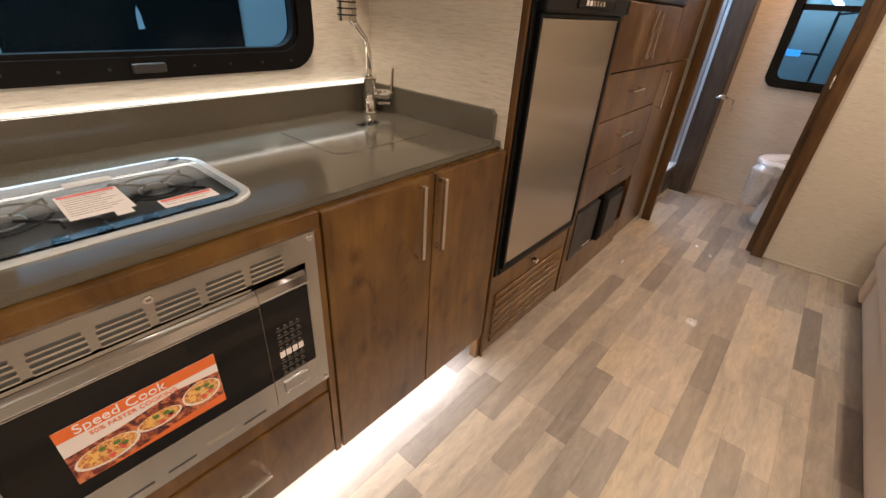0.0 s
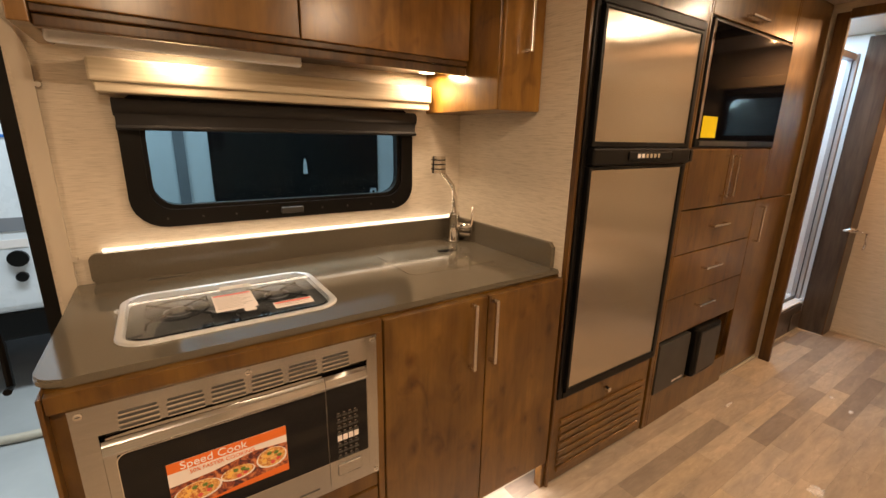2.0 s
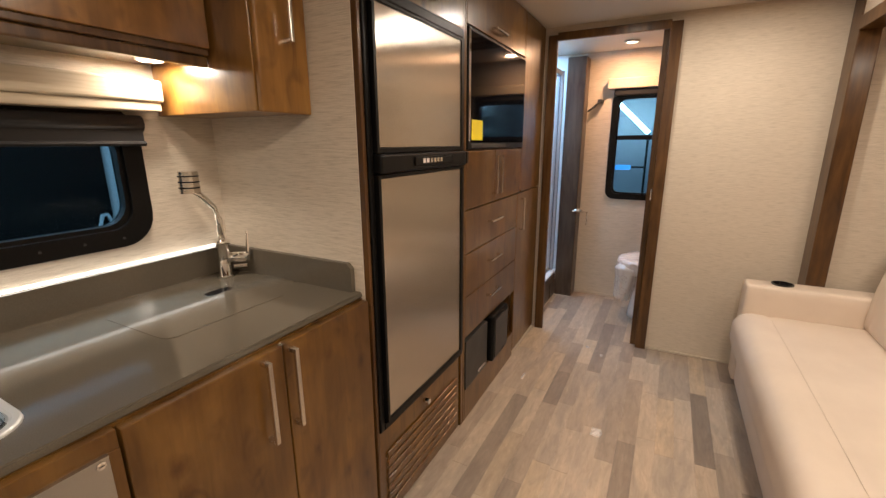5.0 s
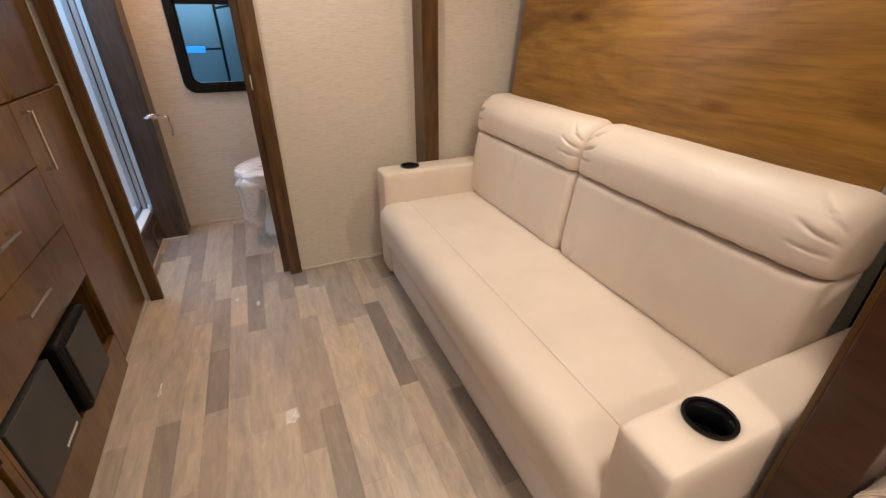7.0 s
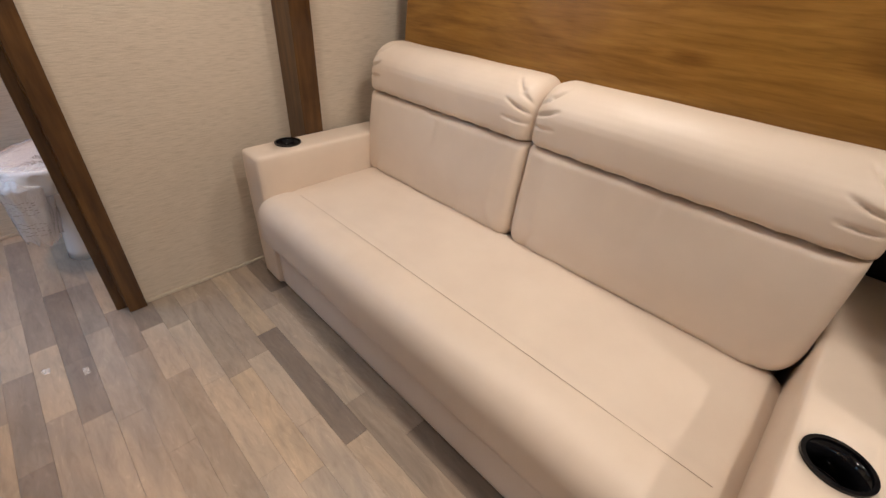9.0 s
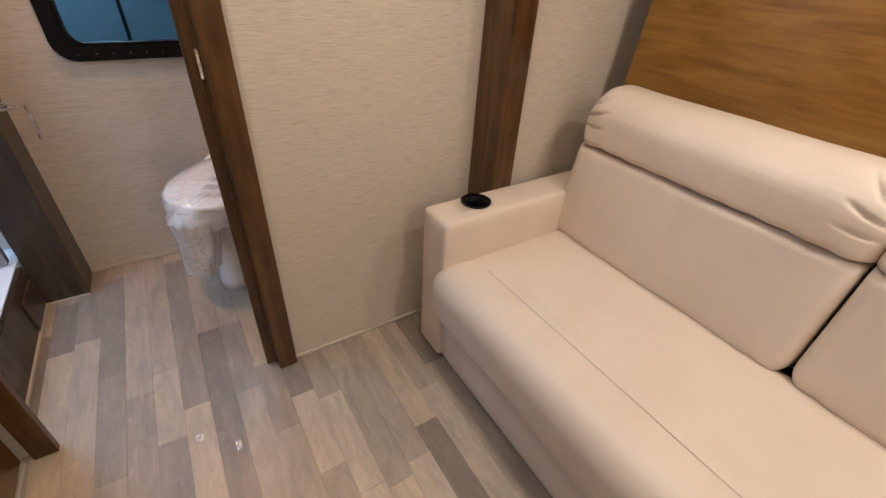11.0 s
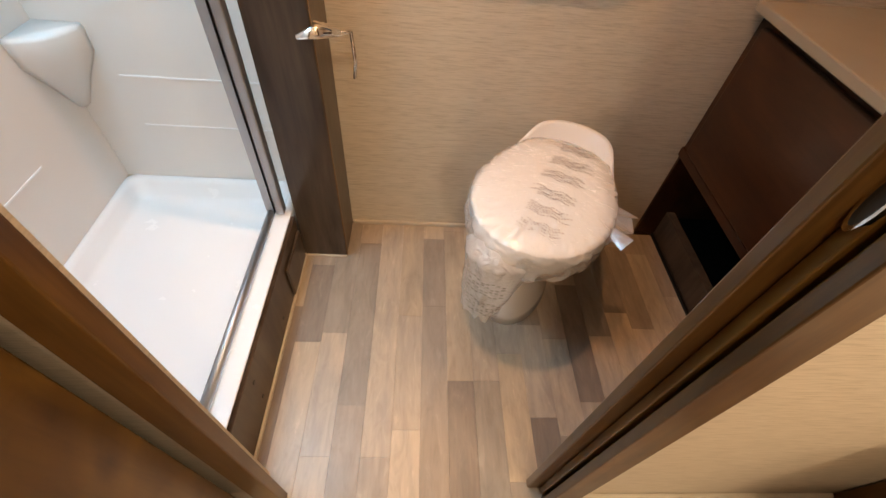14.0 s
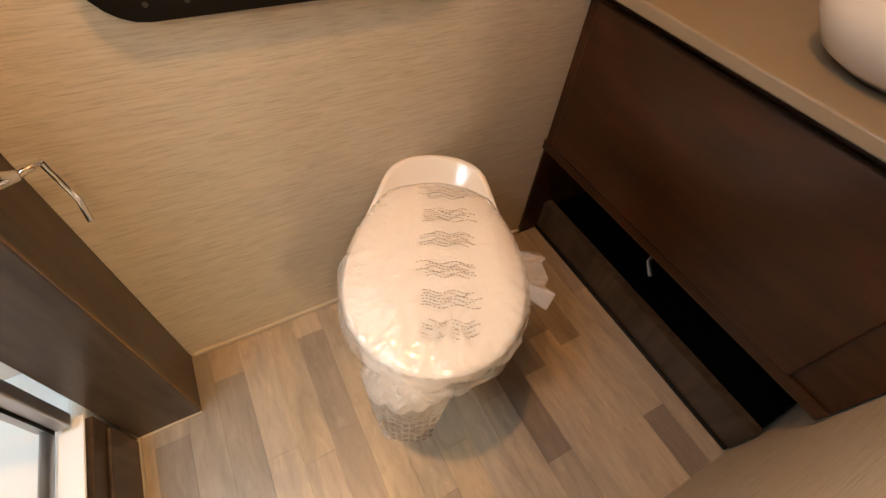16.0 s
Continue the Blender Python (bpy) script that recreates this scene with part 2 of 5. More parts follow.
finish(CONCRETE, ramp(CONCRETE, mottle(CONCRETE, (1.5, 1.5, 1.5), 6), [(0.3, (0.33, 0.34, 0.34)), (0.7, (0.47, 0.48, 0.47))]), rough=(0.4, 0.6))
COACH = finish(material("coach_white", (0.7, 0.73, 0.76), 0.25), rough=(0.2, 0.35))
COACHGREY = finish(material("coach_grey", (0.2, 0.21, 0.23), 0.35), rough=(0.3, 0.4))
BLUE = material("coach_blue", (0.02, 0.16, 0.5), 0.3)


def glow(name, colour, power):
    m = material(name, colour, 0.5)
    b = m.node_tree.nodes["Principled BSDF"]
    b.inputs["Emission Color"].default_value = (*colour, 1)
    b.inputs["Emission Strength"].default_value = power
    return m


LENS = glow("lamp_lens", (1, 0.86, 0.66), 9)
STRIP = glow("led_strip", (1, 0.92, 0.78), 4)
TUBE = glow("hall_tube", (0.75, 0.92, 1), 40)
PILOT = glow("pilot_panel", (0.12, 0.42, 1), 2.2)
SKY = glow("skylight_diffuser", (0.7, 0.86, 1), 3)

GLASS = material("window_glass", (0.9, 0.95, 1), 0.02)
GLASS.node_tree.nodes["Principled BSDF"].inputs["Transmission Weight"].default_value = 1.0
GLASS.node_tree.nodes["Principled BSDF"].inputs["IOR"].default_value = 1.3
TINT = material("tinted_glass", (0.27, 0.4, 0.45), 0.02)
TINT.node_tree.nodes["Principled BSDF"].inputs["Transmission Weight"].default_value = 1.0
TINT.node_tree.nodes["Principled BSDF"].inputs["IOR"].default_value = 1.12
FILM = material("plastic_film", (0.86, 0.81, 0.78), 0.12)
fold = add(FILM, "ShaderNodeTexVoronoi", Scale=1.0)
fold.feature = "DISTANCE_TO_EDGE"
link(FILM, place(FILM, (13, 13, 15)), fold.inputs["Vector"])
crease = mix(FILM, 0.5, fold.outputs[0], mottle(FILM, (30, 30, 30), 3, 3.0))
FILM.node_tree.nodes["Principled BSDF"].inputs["Alpha"].default_value = 0.42
FILM.node_tree.nodes["Principled BSDF"].inputs["Specular IOR Level"].default_value = 1.0
FILM.node_tree.nodes["Principled BSDF"].inputs["Coat Weight"].default_value = 1.0
FILM.node_tree.nodes["Principled BSDF"].inputs["Coat IOR"].default_value = 1.9
FILM.node_tree.nodes["Principled BSDF"].inputs["Coat Roughness"].default_value = 0.08
finish(FILM, None, crease, 0.6, 0.016)


BAG = FILM.copy()
BAG.name = "bunched_film"
BAG.node_tree.nodes["Principled BSDF"].inputs["Alpha"].default_value = 0.6
for n in BAG.node_tree.nodes:
    if n.type == "BUMP":
        n.inputs["Strength"].default_value = 1.0


# ---- shapes ----
WHERE = {}


def thing(name, at, label, category, group="", kind=""):
    ob = new(name)
    ob.empty_display_size = 0.05
    ob.matrix_basis = Matrix.Translation(at)
    WHERE[ob.name] = Vector(at)
    return tagged(ob, label, category, group, kind)


def part(name, bm, mat, parent=None, label="", smooth=False):
    vs = [v.co for v in bm.verts]
    lo = Vector([min(v[k] for v in vs) for k in range(3)])
    hi = Vector([max(v[k] for v in vs) for k in range(3)])
    at = Vector(((lo.x + hi.x) / 2, (lo.y + hi.y) / 2, lo.z))
    bmesh.ops.translate(bm, verts=bm.verts, vec=-at)
    bmesh.ops.recalc_face_normals(bm, faces=bm.faces)
    data = bpy.data.meshes.new(name)
    bm.to_mesh(data)
    bm.free()
    data.materials.append(mat)
    if smooth:
        for p in data.polygons:
            p.use_smooth = True
    ob = new(name, data)
    ob.matrix_basis = Matrix.Translation(at)
    WHERE[ob.name] = at
    if parent is not None:
        ob.parent = parent
        ob.matrix_parent_inverse = Matrix.Translation(-WHERE[parent.name])
    if label:
        ob["label"] = label
    return ob


def shape(name, bm, mat, label, category, group="", kind="", smooth=False):
    return tagged(part(name, bm, mat, None, "", smooth), label, category, group, kind)


def setting(name, bm, mat, label, category="wall"):
    return shape(name, bm, mat, label, category, kind="structure")


def box(x0, x1, y0, y1, z0, z1, bev=0.0, seg=2, bm=None):
    bm = bm or bmesh.new()
    r = bmesh.ops.create_cube(bm, size=1.0)
    for v in r["verts"]:
        v.co = Vector(((x0 + x1) / 2 + v.co.x * (x1 - x0), (y0 + y1) / 2 + v.co.y * (y1 - y0), (z0 + z1) / 2 + v.co.z * (z1 - z0)))
    if bev:
        edges = list({e for v in r["verts"] for e in v.link_edges})
        bmesh.ops.bevel(bm, geom=edges, offset=bev, segments=seg, affect="EDGES", profile=0.5)
    return bm


def rod(path, r, seg=10, bm=None, caps=True):
    """A round bar along a run of places."""
    bm = bm or bmesh.new()
    pts = [Vector(p) for p in path]
    rings = []
    for i, p in enumerate(pts):
        d = (pts[min(i + 1, len(pts) - 1)] - pts[max(i - 1, 0)]).normalized()
        up = Vector((0, 0, 1)) if abs(d.z) < 0.9 else Vector((1, 0, 0))
        a = d.cross(up).normalized()
        b = d.cross(a)
        rr = r[i] if isinstance(r, (list, tuple)) else r
        rings.append([bm.verts.new(p + rr * (math.cos(2 * math.pi * k / seg) * a + math.sin(2 * math.pi * k / seg) * b)) for k in range(seg)])
    for u, v in zip(rings, rings[1:]):
        for k in range(seg):
            bm.faces.new((u[k], u[(k + 1) % seg], v[(k + 1) % seg], v[k]))
    if caps:
        bm.faces.new(rings[0]), bm.faces.new(rings[-1])
    return bm


def rounded(w, h, r, n=6):
    """The outline of a rounded rectangle round the origin."""
    out = []
    for cx, cy, a in ((w / 2 - r, h / 2 - r, 0), (-w / 2 + r, h / 2 - r, 90), (-w / 2 + r, -h / 2 + r, 180), (w / 2 - r, -h / 2 + r, 270)):
        for k in range(n + 1):
            t = radians(a + 90 * k / n)
            out.append((cx + r * math.cos(t), cy + r * math.sin(t)))
    return out


def prism(outline, to, depth, bm=None):
    """A plate: outline (u, v) laid by to(u, v, w), from w = 0 to depth."""
    bm = bm or bmesh.new()
    a = [bm.verts.new(to(u, v, 0)) for u, v in outline]
    b = [bm.verts.new(to(u, v, depth)) for u, v in outline]
    bm.faces.new(a), bm.faces.new(b)
    for k in range(len(a)):
        j = (k + 1) % len(a)
        bm.faces.new((a[k], a[j], b[j], b[k]))
    return bm


def ring(outer, inner, to, depth, bm=None):
    bm = bm or bmesh.new()
    loops = [[bm.verts.new(to(u, v, w)) for u, v in o] for o, w in ((outer, 0), (outer, depth), (inner, depth), (inner, 0))]
    for p, q in zip(loops, loops[1:] + loops[:1]):
        for k in range(len(p)):
            j = (k + 1) % len(p)
            bm.faces.new((p[k], p[j], q[j], q[k]))
    return bm


def soft_box(x0, x1, y0, y1, z0, z1, round_to, puff=(0, 0, 0), n=14, wrinkle=0.0, seed=0, foot=None):
    """An upholstered block: rounded edges, bulging faces, slight wrinkles."""
    bm = bmesh.new()
    bmesh.ops.create_cube(bm, size=2.0)
    bmesh.ops.subdivide_edges(bm, edges=bm.edges[:], cuts=n, use_grid_fill=True)
    half, mid = Vector(((x1 - x0) / 2, (y1 - y0) / 2, (z1 - z0) / 2)), Vector(((x0 + x1) / 2, (y0 + y1) / 2, (z0 + z1) / 2))
    for v in bm.verts:
        u = Vector([math.copysign(1 - (1 - abs(q)) ** 1.7, q) for q in v.co])
        p = Vector([u[k] * half[k] for k in range(3)])
        rise = min(1, max(0, 0.5 + u[2]))
        r = round_to if foot is None else foot + (round_to - foot) * rise * rise * (3 - 2 * rise)
        core = Vector([max(-(half[k] - r), min(half[k] - r, p[k])) for k in range(3)])
        d = p - core
        if d.length > 1e-9:
            p = core + d.normalized() * r
        b = [1 - u[k] ** 2 for k in range(3)]
        for k in range(3):
            p[k] += puff[k] * u[k] * b[(k + 1) % 3] * b[(k + 2) % 3]
        if wrinkle:
            q = (p + mid) * 9 + Vector((seed, 0, 0))
            p += wrinkle * Vector((noise.noise(q), 0.4 * noise.noise(q + Vector((9, 3, 1))), noise.noise(q + Vector((4, 7, 2)))))
        v.co = p + mid
    return bm


def cut_hole(ob, bm):
    """Cuts the shape bm, in world places, out of a mesh object."""
    cutter = new("cutter", bpy.data.meshes.new("cutter"))
    bmesh.ops.recalc_face_normals(bm, faces=bm.faces)
    bm.to_mesh(cutter.data)
    bm.free()
    cut = ob.modifiers.new("cut", "BOOLEAN")
    cut.operation, cut.object = "DIFFERENCE", cutter
    bpy.context.view_layer.update()
    holed = bpy.data.meshes.new_from_object(ob.evaluated_get(bpy.context.evaluated_depsgraph_get()))
    ob.modifiers.remove(cut)
    ob.data = holed
    bpy.data.objects.remove(cutter)


def face_x(x):
    return lambda u, v, w: (x + w, u, v)


def shift(outline, du, dv):
    return [(u + du, v + dv) for u, v in outline]


def bar_handle(parent, x, a, b, out=0.032, thick=0.005, mat=None):
    """A square bow handle on a front that faces +x, from a to b as (y, z)."""
    bm = bmesh.new()
    (ya, za), (yb, zb) = a, b
    t = thick
    box(x + out - 2 * t, x + out, min(ya, yb) - t, max(ya, yb) + t, min(za, zb) - t, max(za, zb) + t, 0.0015, 1, bm)
    for y, z in (a, b):
        box(x, x + out - 2 * t, y - t, y + t, z - t, z + t, 0, 1, bm)
    return part("handle", bm, mat or NICKEL, parent, "brushed nickel bow handle")


# ---- floor, walls, ceiling ----
T = 0.05
WALLX, SPLITY, BACKY, ENDY = -0.95, 3.40, 4.33, -1.7
SIDEX = 1.248

floor = setting("floor", box(-0.95, 2.1, ENDY, 4.36, -0.06, -0.005), FLOOR, "grey and tan wood-look plank floor of the camper", "floor")
setting("ceiling", box(WALLX - T, 2.1, ENDY, BACKY + T, CEIL, CEIL + 0.05), CEILING, "smooth cream ceiling panel", "ceiling")


def wall_x(name, x0, x1, y0, y1, z0, z1, holes, mat, label):
    """A wall across x with square openings (y0, y1, z0, z1) that go through it."""
    ys = sorted({y0, y1, *(h[0] for h in holes), *(h[1] for h in holes)})
    zs = sorted({z0, z1, *(h[2] for h in holes), *(h[3] for h in holes)})
    bm = bmesh.new()
    for a, b in zip(ys, ys[1:]):
        for c0, d in zip(zs, zs[1:]):
            if not any(h[0] <= a and b <= h[1] and h[2] <= c0 and d <= h[3] for h in holes):
                box(x0, x1, a, b, c0, d, 0, 1, bm)
    bmesh.ops.remove_doubles(bm, verts=bm.verts, dist=1e-5)
    return setting(name, bm, mat, label)


def wall_y(name, y0, y1, x0, x1, z0, z1, holes, mat, label):
    xs = sorted({x0, x1, *(h[0] for h in holes), *(h[1] for h in holes)})
    zs = sorted({z0, z1, *(h[2] for h in holes), *(h[3] for h in holes)})
    bm = bmesh.new()
    for a, b in zip(xs, xs[1:]):
        for c0, d in zip(zs, zs[1:]):
            if not any(h[0] <= a and b <= h[1] and h[2] <= c0 and d <= h[3] for h in holes):
                box(a, b, y0, y1, c0, d, 0, 1, bm)
    bmesh.ops.remove_doubles(bm, verts=bm.verts, dist=1e-5)
    return setting(name, bm, mat, label)


wall_x("wall_kitchen", WALLX - T, WALLX, ENDY, 3.45, -0.6, CEIL, [(0.285, 1.14, 1.10, 1.42), (-0.70, 0.03, 0.0, 1.60)], PAPER, "beige woven wallpaper wall behind the kitchen")
wall_y("wall_bath_back", BACKY, BACKY + T, WALLX - T, 2.1, 0, CEIL, [(0.04, 0.5, 0.92, 1.70)], PAPER, "beige woven wallpaper wall behind the toilet")
wall_y("wall_entry_end", ENDY - T, ENDY, WALLX - T, 2.1, 0, CEIL, [], PAPER, "beige wallpapered end wall")
wall_x("wall_outer", 2.1, 2.1 + T, ENDY, BACKY + T, 0, CEIL, [], PAPER, "beige wallpapered outer wall")
wall_y("wall_split", SPLITY, SPLITY + 0.04, 0.44, SIDEX + 0.06, 0, CEIL, [], PAPER, "beige woven wallpaper partition beside the sofa")
wall_y("wall_split_stub", SPLITY + 0.004, SPLITY + T, WALLX, -0.31, 0, CEIL, [], PAPER, "beige wallpapered partition beside the pantry")
wall_y("wall_header", SPLITY, SPLITY + 0.04, -0.31, 0.44, 2.0, CEIL, [], PAPER, "short wallpapered wall above the bath doorway")
wall_y("wall_galley_end", 1.434, 1.45, WALLX, -0.325, 0.86, CEIL, [], PAPER, "beige woven wallpaper panel beside the refrigerator")
# the slide-out room
wall_y("wall_slide_far", 3.30, 3.40 - 0.002, SIDEX + 0.004, 2.1, 0, CEIL, [], PAPER, "beige wallpapered end wall of the slide-out")
wall_y("wall_slide_near", 1.345, 1.376, 1.272, 2.1, 0, CEIL, [], PAPER, "beige wallpapered near wall of the slide-out")
setting("ceiling_slide", box(SIDEX + 0.004, 2.1, 1.345, 3.30, 1.84, 1.87), CEILING, "lower cream ceiling of the slide-out", "ceiling")
wall_x("wall_slide_header", 1.17, SIDEX, 1.385, 3.255, 1.90, CEIL, [], PAPER, "wallpapered strip above the slide-out")
setting("trim_slide_header", box(1.16, SIDEX + 0.003, 1.385, 3.255, 1.84, 1.90, 0.003), TRIM, "dark stained wood header trim of the slide-out", "trim")
setting("trim_slide_far", box(1.165, SIDEX, 3.255, 3.397, 0, CEIL - 0.002, 0.004), TRIM, "dark stained wood post of the slide-out", "trim")
setting("trim_slide_near", box(1.165, SIDEX, 1.265, 1.36, 0, CEIL - 0.002, 0.003), CHERRY, "dark stained wood end panel beside the sofa", "trim")
setting("trim_slide_lip", box(1.172, 1.236, 1.361, 1.373, 0, 1.838, 0.002), TRIM, "stained wood edge strip by the slide-out", "trim")
setting("trim_slide_edge", box(1.237, 1.27, 1.361, 1.384, 0, 1.838, 0.002), TRIM, "thin dark wood edge strip", "trim")

# bath doorway: two posts, pocket groove, header
def post(name, boxes, label):
    p = thing(name, ((boxes[0][0] + boxes[0][1]) / 2, 3.42, 0), label, "door frame", kind="structure")
    for b in boxes:
        part("jamb_strip", box(*b, 0.0025, 2), TRIM, p)
    return p


post("door_frame_left", [(-0.311, -0.253, 3.379, 3.403, 0, 2.0)], "dark stained wood post of the bath doorway")
right = post("door_frame_right", [(0.380, 0.442, 3.370, 3.390, 0, 2.0), (0.346, 0.439, 3.414, 3.433, 0, 2.0), (0.41, 0.439, 3.391, 3.413, 0, 2.0)], "dark stained wood pocket-door post with a groove")
setting("door_1", box(0.376, 0.4095, 3.397, 3.413, 0.012, 1.98, 0.002), UPRIGHT, "dark pocket door slid into its wall", "door")
pull = thing("pocket_door_pull", (0.37, 3.405, 0.99), "small oval chrome pull set in the pocket door edge", "door pull")
egg = lambda a, b: [(a * math.cos(k * math.pi / 14), b * math.sin(k * math.pi / 14)) for k in range(28)]
part("rim", ring(egg(0.0088, 0.034), egg(0.0064, 0.028), lambda u, v, w: (0.3695 + w, 3.405 + u, 1.024 + v), 0.0062), CHROME, pull)
part("dish", prism(egg(0.0066, 0.0285), lambda u, v, w: (0.3742 + w, 3.405 + u, 1.024 + v), 0.0012), GREY, pull)

setting("door_frame_head", box(-0.253, 0.384, 3.374, 3.399, 1.965, 2.012, 0.003), TRIM, "dark wood head of the bath doorway", "door frame")

for name, b in (("baseboard_sofa_wall", (0.444, 1.163, 3.388, 3.3995, 0, 0.014)), ("baseboard_bath", (-0.2, 0.99, 4.318, 4.3295, 0, 0.016)), ("baseboard_cabinet", (-0.3385, -0.3265, 2.9, 3.378, 0, 0.012))):
    setting(name, box(*b, 0.003, 2), JAMB, "thin cream quarter-round strip along the floor", "baseboard")


# ---- windows ----
def window(name, to, w, h, cu, cv, r, border, label, bars, pane_mat):
    win = thing(name, to(cu, cv - h / 2, 0), label, "window", kind="structure")
    outer, inner = shift(rounded(w, h, r), cu, cv), shift(rounded(w - 2 * border, h - 2 * border, max(r - border * 0.5, 0.02)), cu, cv)
    f = part("window_frame", ring(outer, inner, to, 0.016), BLACK, win)
    lip_o, lip_i = shift(rounded(w - 2 * border + 0.004, h - 2 * border + 0.004, max(r - border * 0.5, 0.02)), cu, cv), shift(rounded(w - 2 * border - 0.024, h - 2 * border - 0.024, max(r - border * 0.5, 0.02)), cu, cv)
    part("inner_lip", ring(lip_o, lip_i, lambda u, v, q: to(u, v, q - 0.03), 0.034), BLACK, win)
    p = part("pane", prism(lip_i, lambda u, v, q: to(u, v, q - 0.022), 0.004), pane_mat, win)
    p.visible_shadow = False
    for b in bars:
        part("bar", prism(b, lambda u, v, q: to(u, v, q - 0.016), 0.02), BLACK, win)
    for k in range(9):
        for dv in (-h / 2 + border / 2, h / 2 - border / 2):
            u0 = cu - w / 2 + r + (w - 2 * r) * k / 8
            part("screw", prism(shift(rounded(0.007, 0.007, 0.003, 2), u0, cv + dv), lambda u, v, q: to(u, v, q + 0.016), 0.0015), GREY, f)
    return win


kwin = window("window_1", lambda u, v, w: (WALLX + w, u, v), 0.955, 0.40, 0.711, 1.252, 0.09, 0.052, "wide black-framed kitchen window with rounded corners", [], TINT)
part("latch", box(WALLX + 0.016, WALLX + 0.03, 0.66, 0.735, 1.068, 1.09, 0.003), GREY, kwin)
window("window_2", lambda u, v, w: (u, BACKY - w, v), 0.56, 0.86, 0.27, 1.305, 0.07, 0.046, "black-framed bath window with a sliding lower pane", [[(0.03, 1.36), (0.51, 1.36), (0.51, 1.395), (0.03, 1.395)]], TINT)

shade = thing("roller_shade", (-0.93, 0.71, 1.35), "dark brown roller shade drawn over the window top", "blind")
bm = rod([(-0.917, 0.232, 1.402), (-0.917, 1.186, 1.402)], 0.024, 16)
part("roll", bm, RUBBER, shade, smooth=True)
part("cloth", box(-0.904, -0.901, 0.236, 1.182, 1.345, 1.402), RUBBER, shade)
part("bottom_bar", rod([(-0.9, 0.234, 1.347), (-0.9, 1.184, 1.347)], 0.007, 8), RUBBER, shade)
val = thing("valance", (-0.905, 0.716, 1.437), "cream padded window valance above the kitchen window", "valance")
part("board", box(-0.948, -0.862, 0.195, 1.235, 1.462, 1.522, 0.006), PAD, val)
part("skirt", box(-0.945, -0.868, 0.205, 1.228, 1.436, 1.4615, 0.004), PAD, val)
val2 = thing("valance", (0.22, 4.27, 1.755), "cream padded valance above the bath window", "valance")
part("board", box(-0.05, 0.58, 4.262, 4.327, 1.755, 1.832, 0.006), PAD, val2)
part("shade_cloth", box(0.0, 0.54, 4.28, 4.312, 1.70, 1.754, 0.01), RUBBER, val2)
hook = thing("towel_bar", (-0.1, 4.3, 1.62), "bronze towel arm on the bath wall", "towel bar")
part("arm", rod([(-0.19, 4.26, 1.585), (-0.10, 4.26, 1.66)], 0.008, 8), GREY, hook)
part("mount", box(-0.12, -0.08, 4.262, 4.328, 1.65, 1.68, 0.004), GREY, hook)

# entry door frame, with the outdoors of the hall beyond
door = thing("door_2", (-0.98, -0.3, -0.6), "black-framed entry doorway standing open", "door", kind="structure")
to = lambda u, v, w: (WALLX + w, u, v)
part("frame", ring(shift(rounded(0.76, 1.64, 0.13), -0.335, 0.80), shift(rounded(0.66, 1.54, 0.09), -0.335, 0.80), lambda u, v, w: (WALLX - 0.075 + w, u, v), 0.066), BLACK, door)
part("trim", ring(shift(rounded(0.83, 1.71, 0.15), -0.335, 0.80), shift(rounded(0.752, 1.632, 0.125), -0.335, 0.80), to, 0.014), JAMB, door)
part("grab_handle", rod([(-1.02, -0.14, 0.86), (-1.06, -0.14, 0.86), (-1.07, -0.14, 0.7), (-1.06, -0.14, 0.58), (-1.02, -0.14, 0.58)], 0.011, 8), BLACK, door)
for k, z in enumerate((0.62, 0.98, 1.45)):
    part("screw_cap", prism(shift(rounded(0.014, 0.014, 0.006, 3), 0.086, z), to, 0.018), JAMB, door)
setting("ground", box(-40, 40, -40, 40, -0.72, -0.70), CONCRETE, "pale grey concrete hall floor", "ground")
coach = thing("travel_trailer", (-3.7, 1.0, -0.7), "white travel trailer parked beside, with dark windows and a blue stripe", "travel trailer")
part("body", box(-5.6, -3.6, -3.5, 5.5, 0.0, 2.5, 0.06, 3), COACH, coach)
part("skirt", box(-5.5, -3.63, -3.4, 5.4, -0.22, -0.001, 0.02), BLACK, coach)
part("stripe", box(-3.601, -3.594, -3.4, 5.4, 0.62, 0.72), COACHGREY, coach)
part("accent", box(-3.601, -3.592, -3.4, 0.1, 1.28, 1.30), BLUE, coach)
for y in (-2.2, 0.6, 3.4):
    part("wheel", rod([(-3.9, y, -0.4), (-3.66, y, -0.4)], 0.3, 24), BLACK, coach)
pw = part("slide_window", prism(shift(rounded(1.56, 1.1, 0.1), 1.48, 1.24), face_x(-3.6), 0.02), GLOSS, coach, "dark tinted window")
part("window_ledge", box(-3.58, -3.55, 0.76, 2.4, 0.655, 0.68), COACH, pw)
part("pull_tab", prism([(1.48, 0.97), (1.52, 0.97), (1.515, 1.06), (1.5, 1.12), (1.485, 1.06)], face_x(-3.58), 0.012), COACH, pw)
part("wire_stand", ring([(2.14, 0.69), (2.26, 0.69), (2.225, 0.80), (2.175, 0.80)], [(2.165, 0.71), (2.235, 0.71), (2.21, 0.78), (2.19, 0.78)], face_x(-3.58), 0.02), COACH, pw)
part("corner_post", box(-3.6, -3.57, 0.445, 0.525, 0.1, 2.4), COACHGREY, coach)
for z, r in ((0.42, 0.06), (0.28, 0.036)):
    part("port", rod([(-3.6, -0.62, z), (-3.57, -0.62, z)], r, 16), BLACK, coach)
part("notice", box(-3.6, -3.595, -0.72, -0.55, 0.5, 0.56), TAPE, coach)
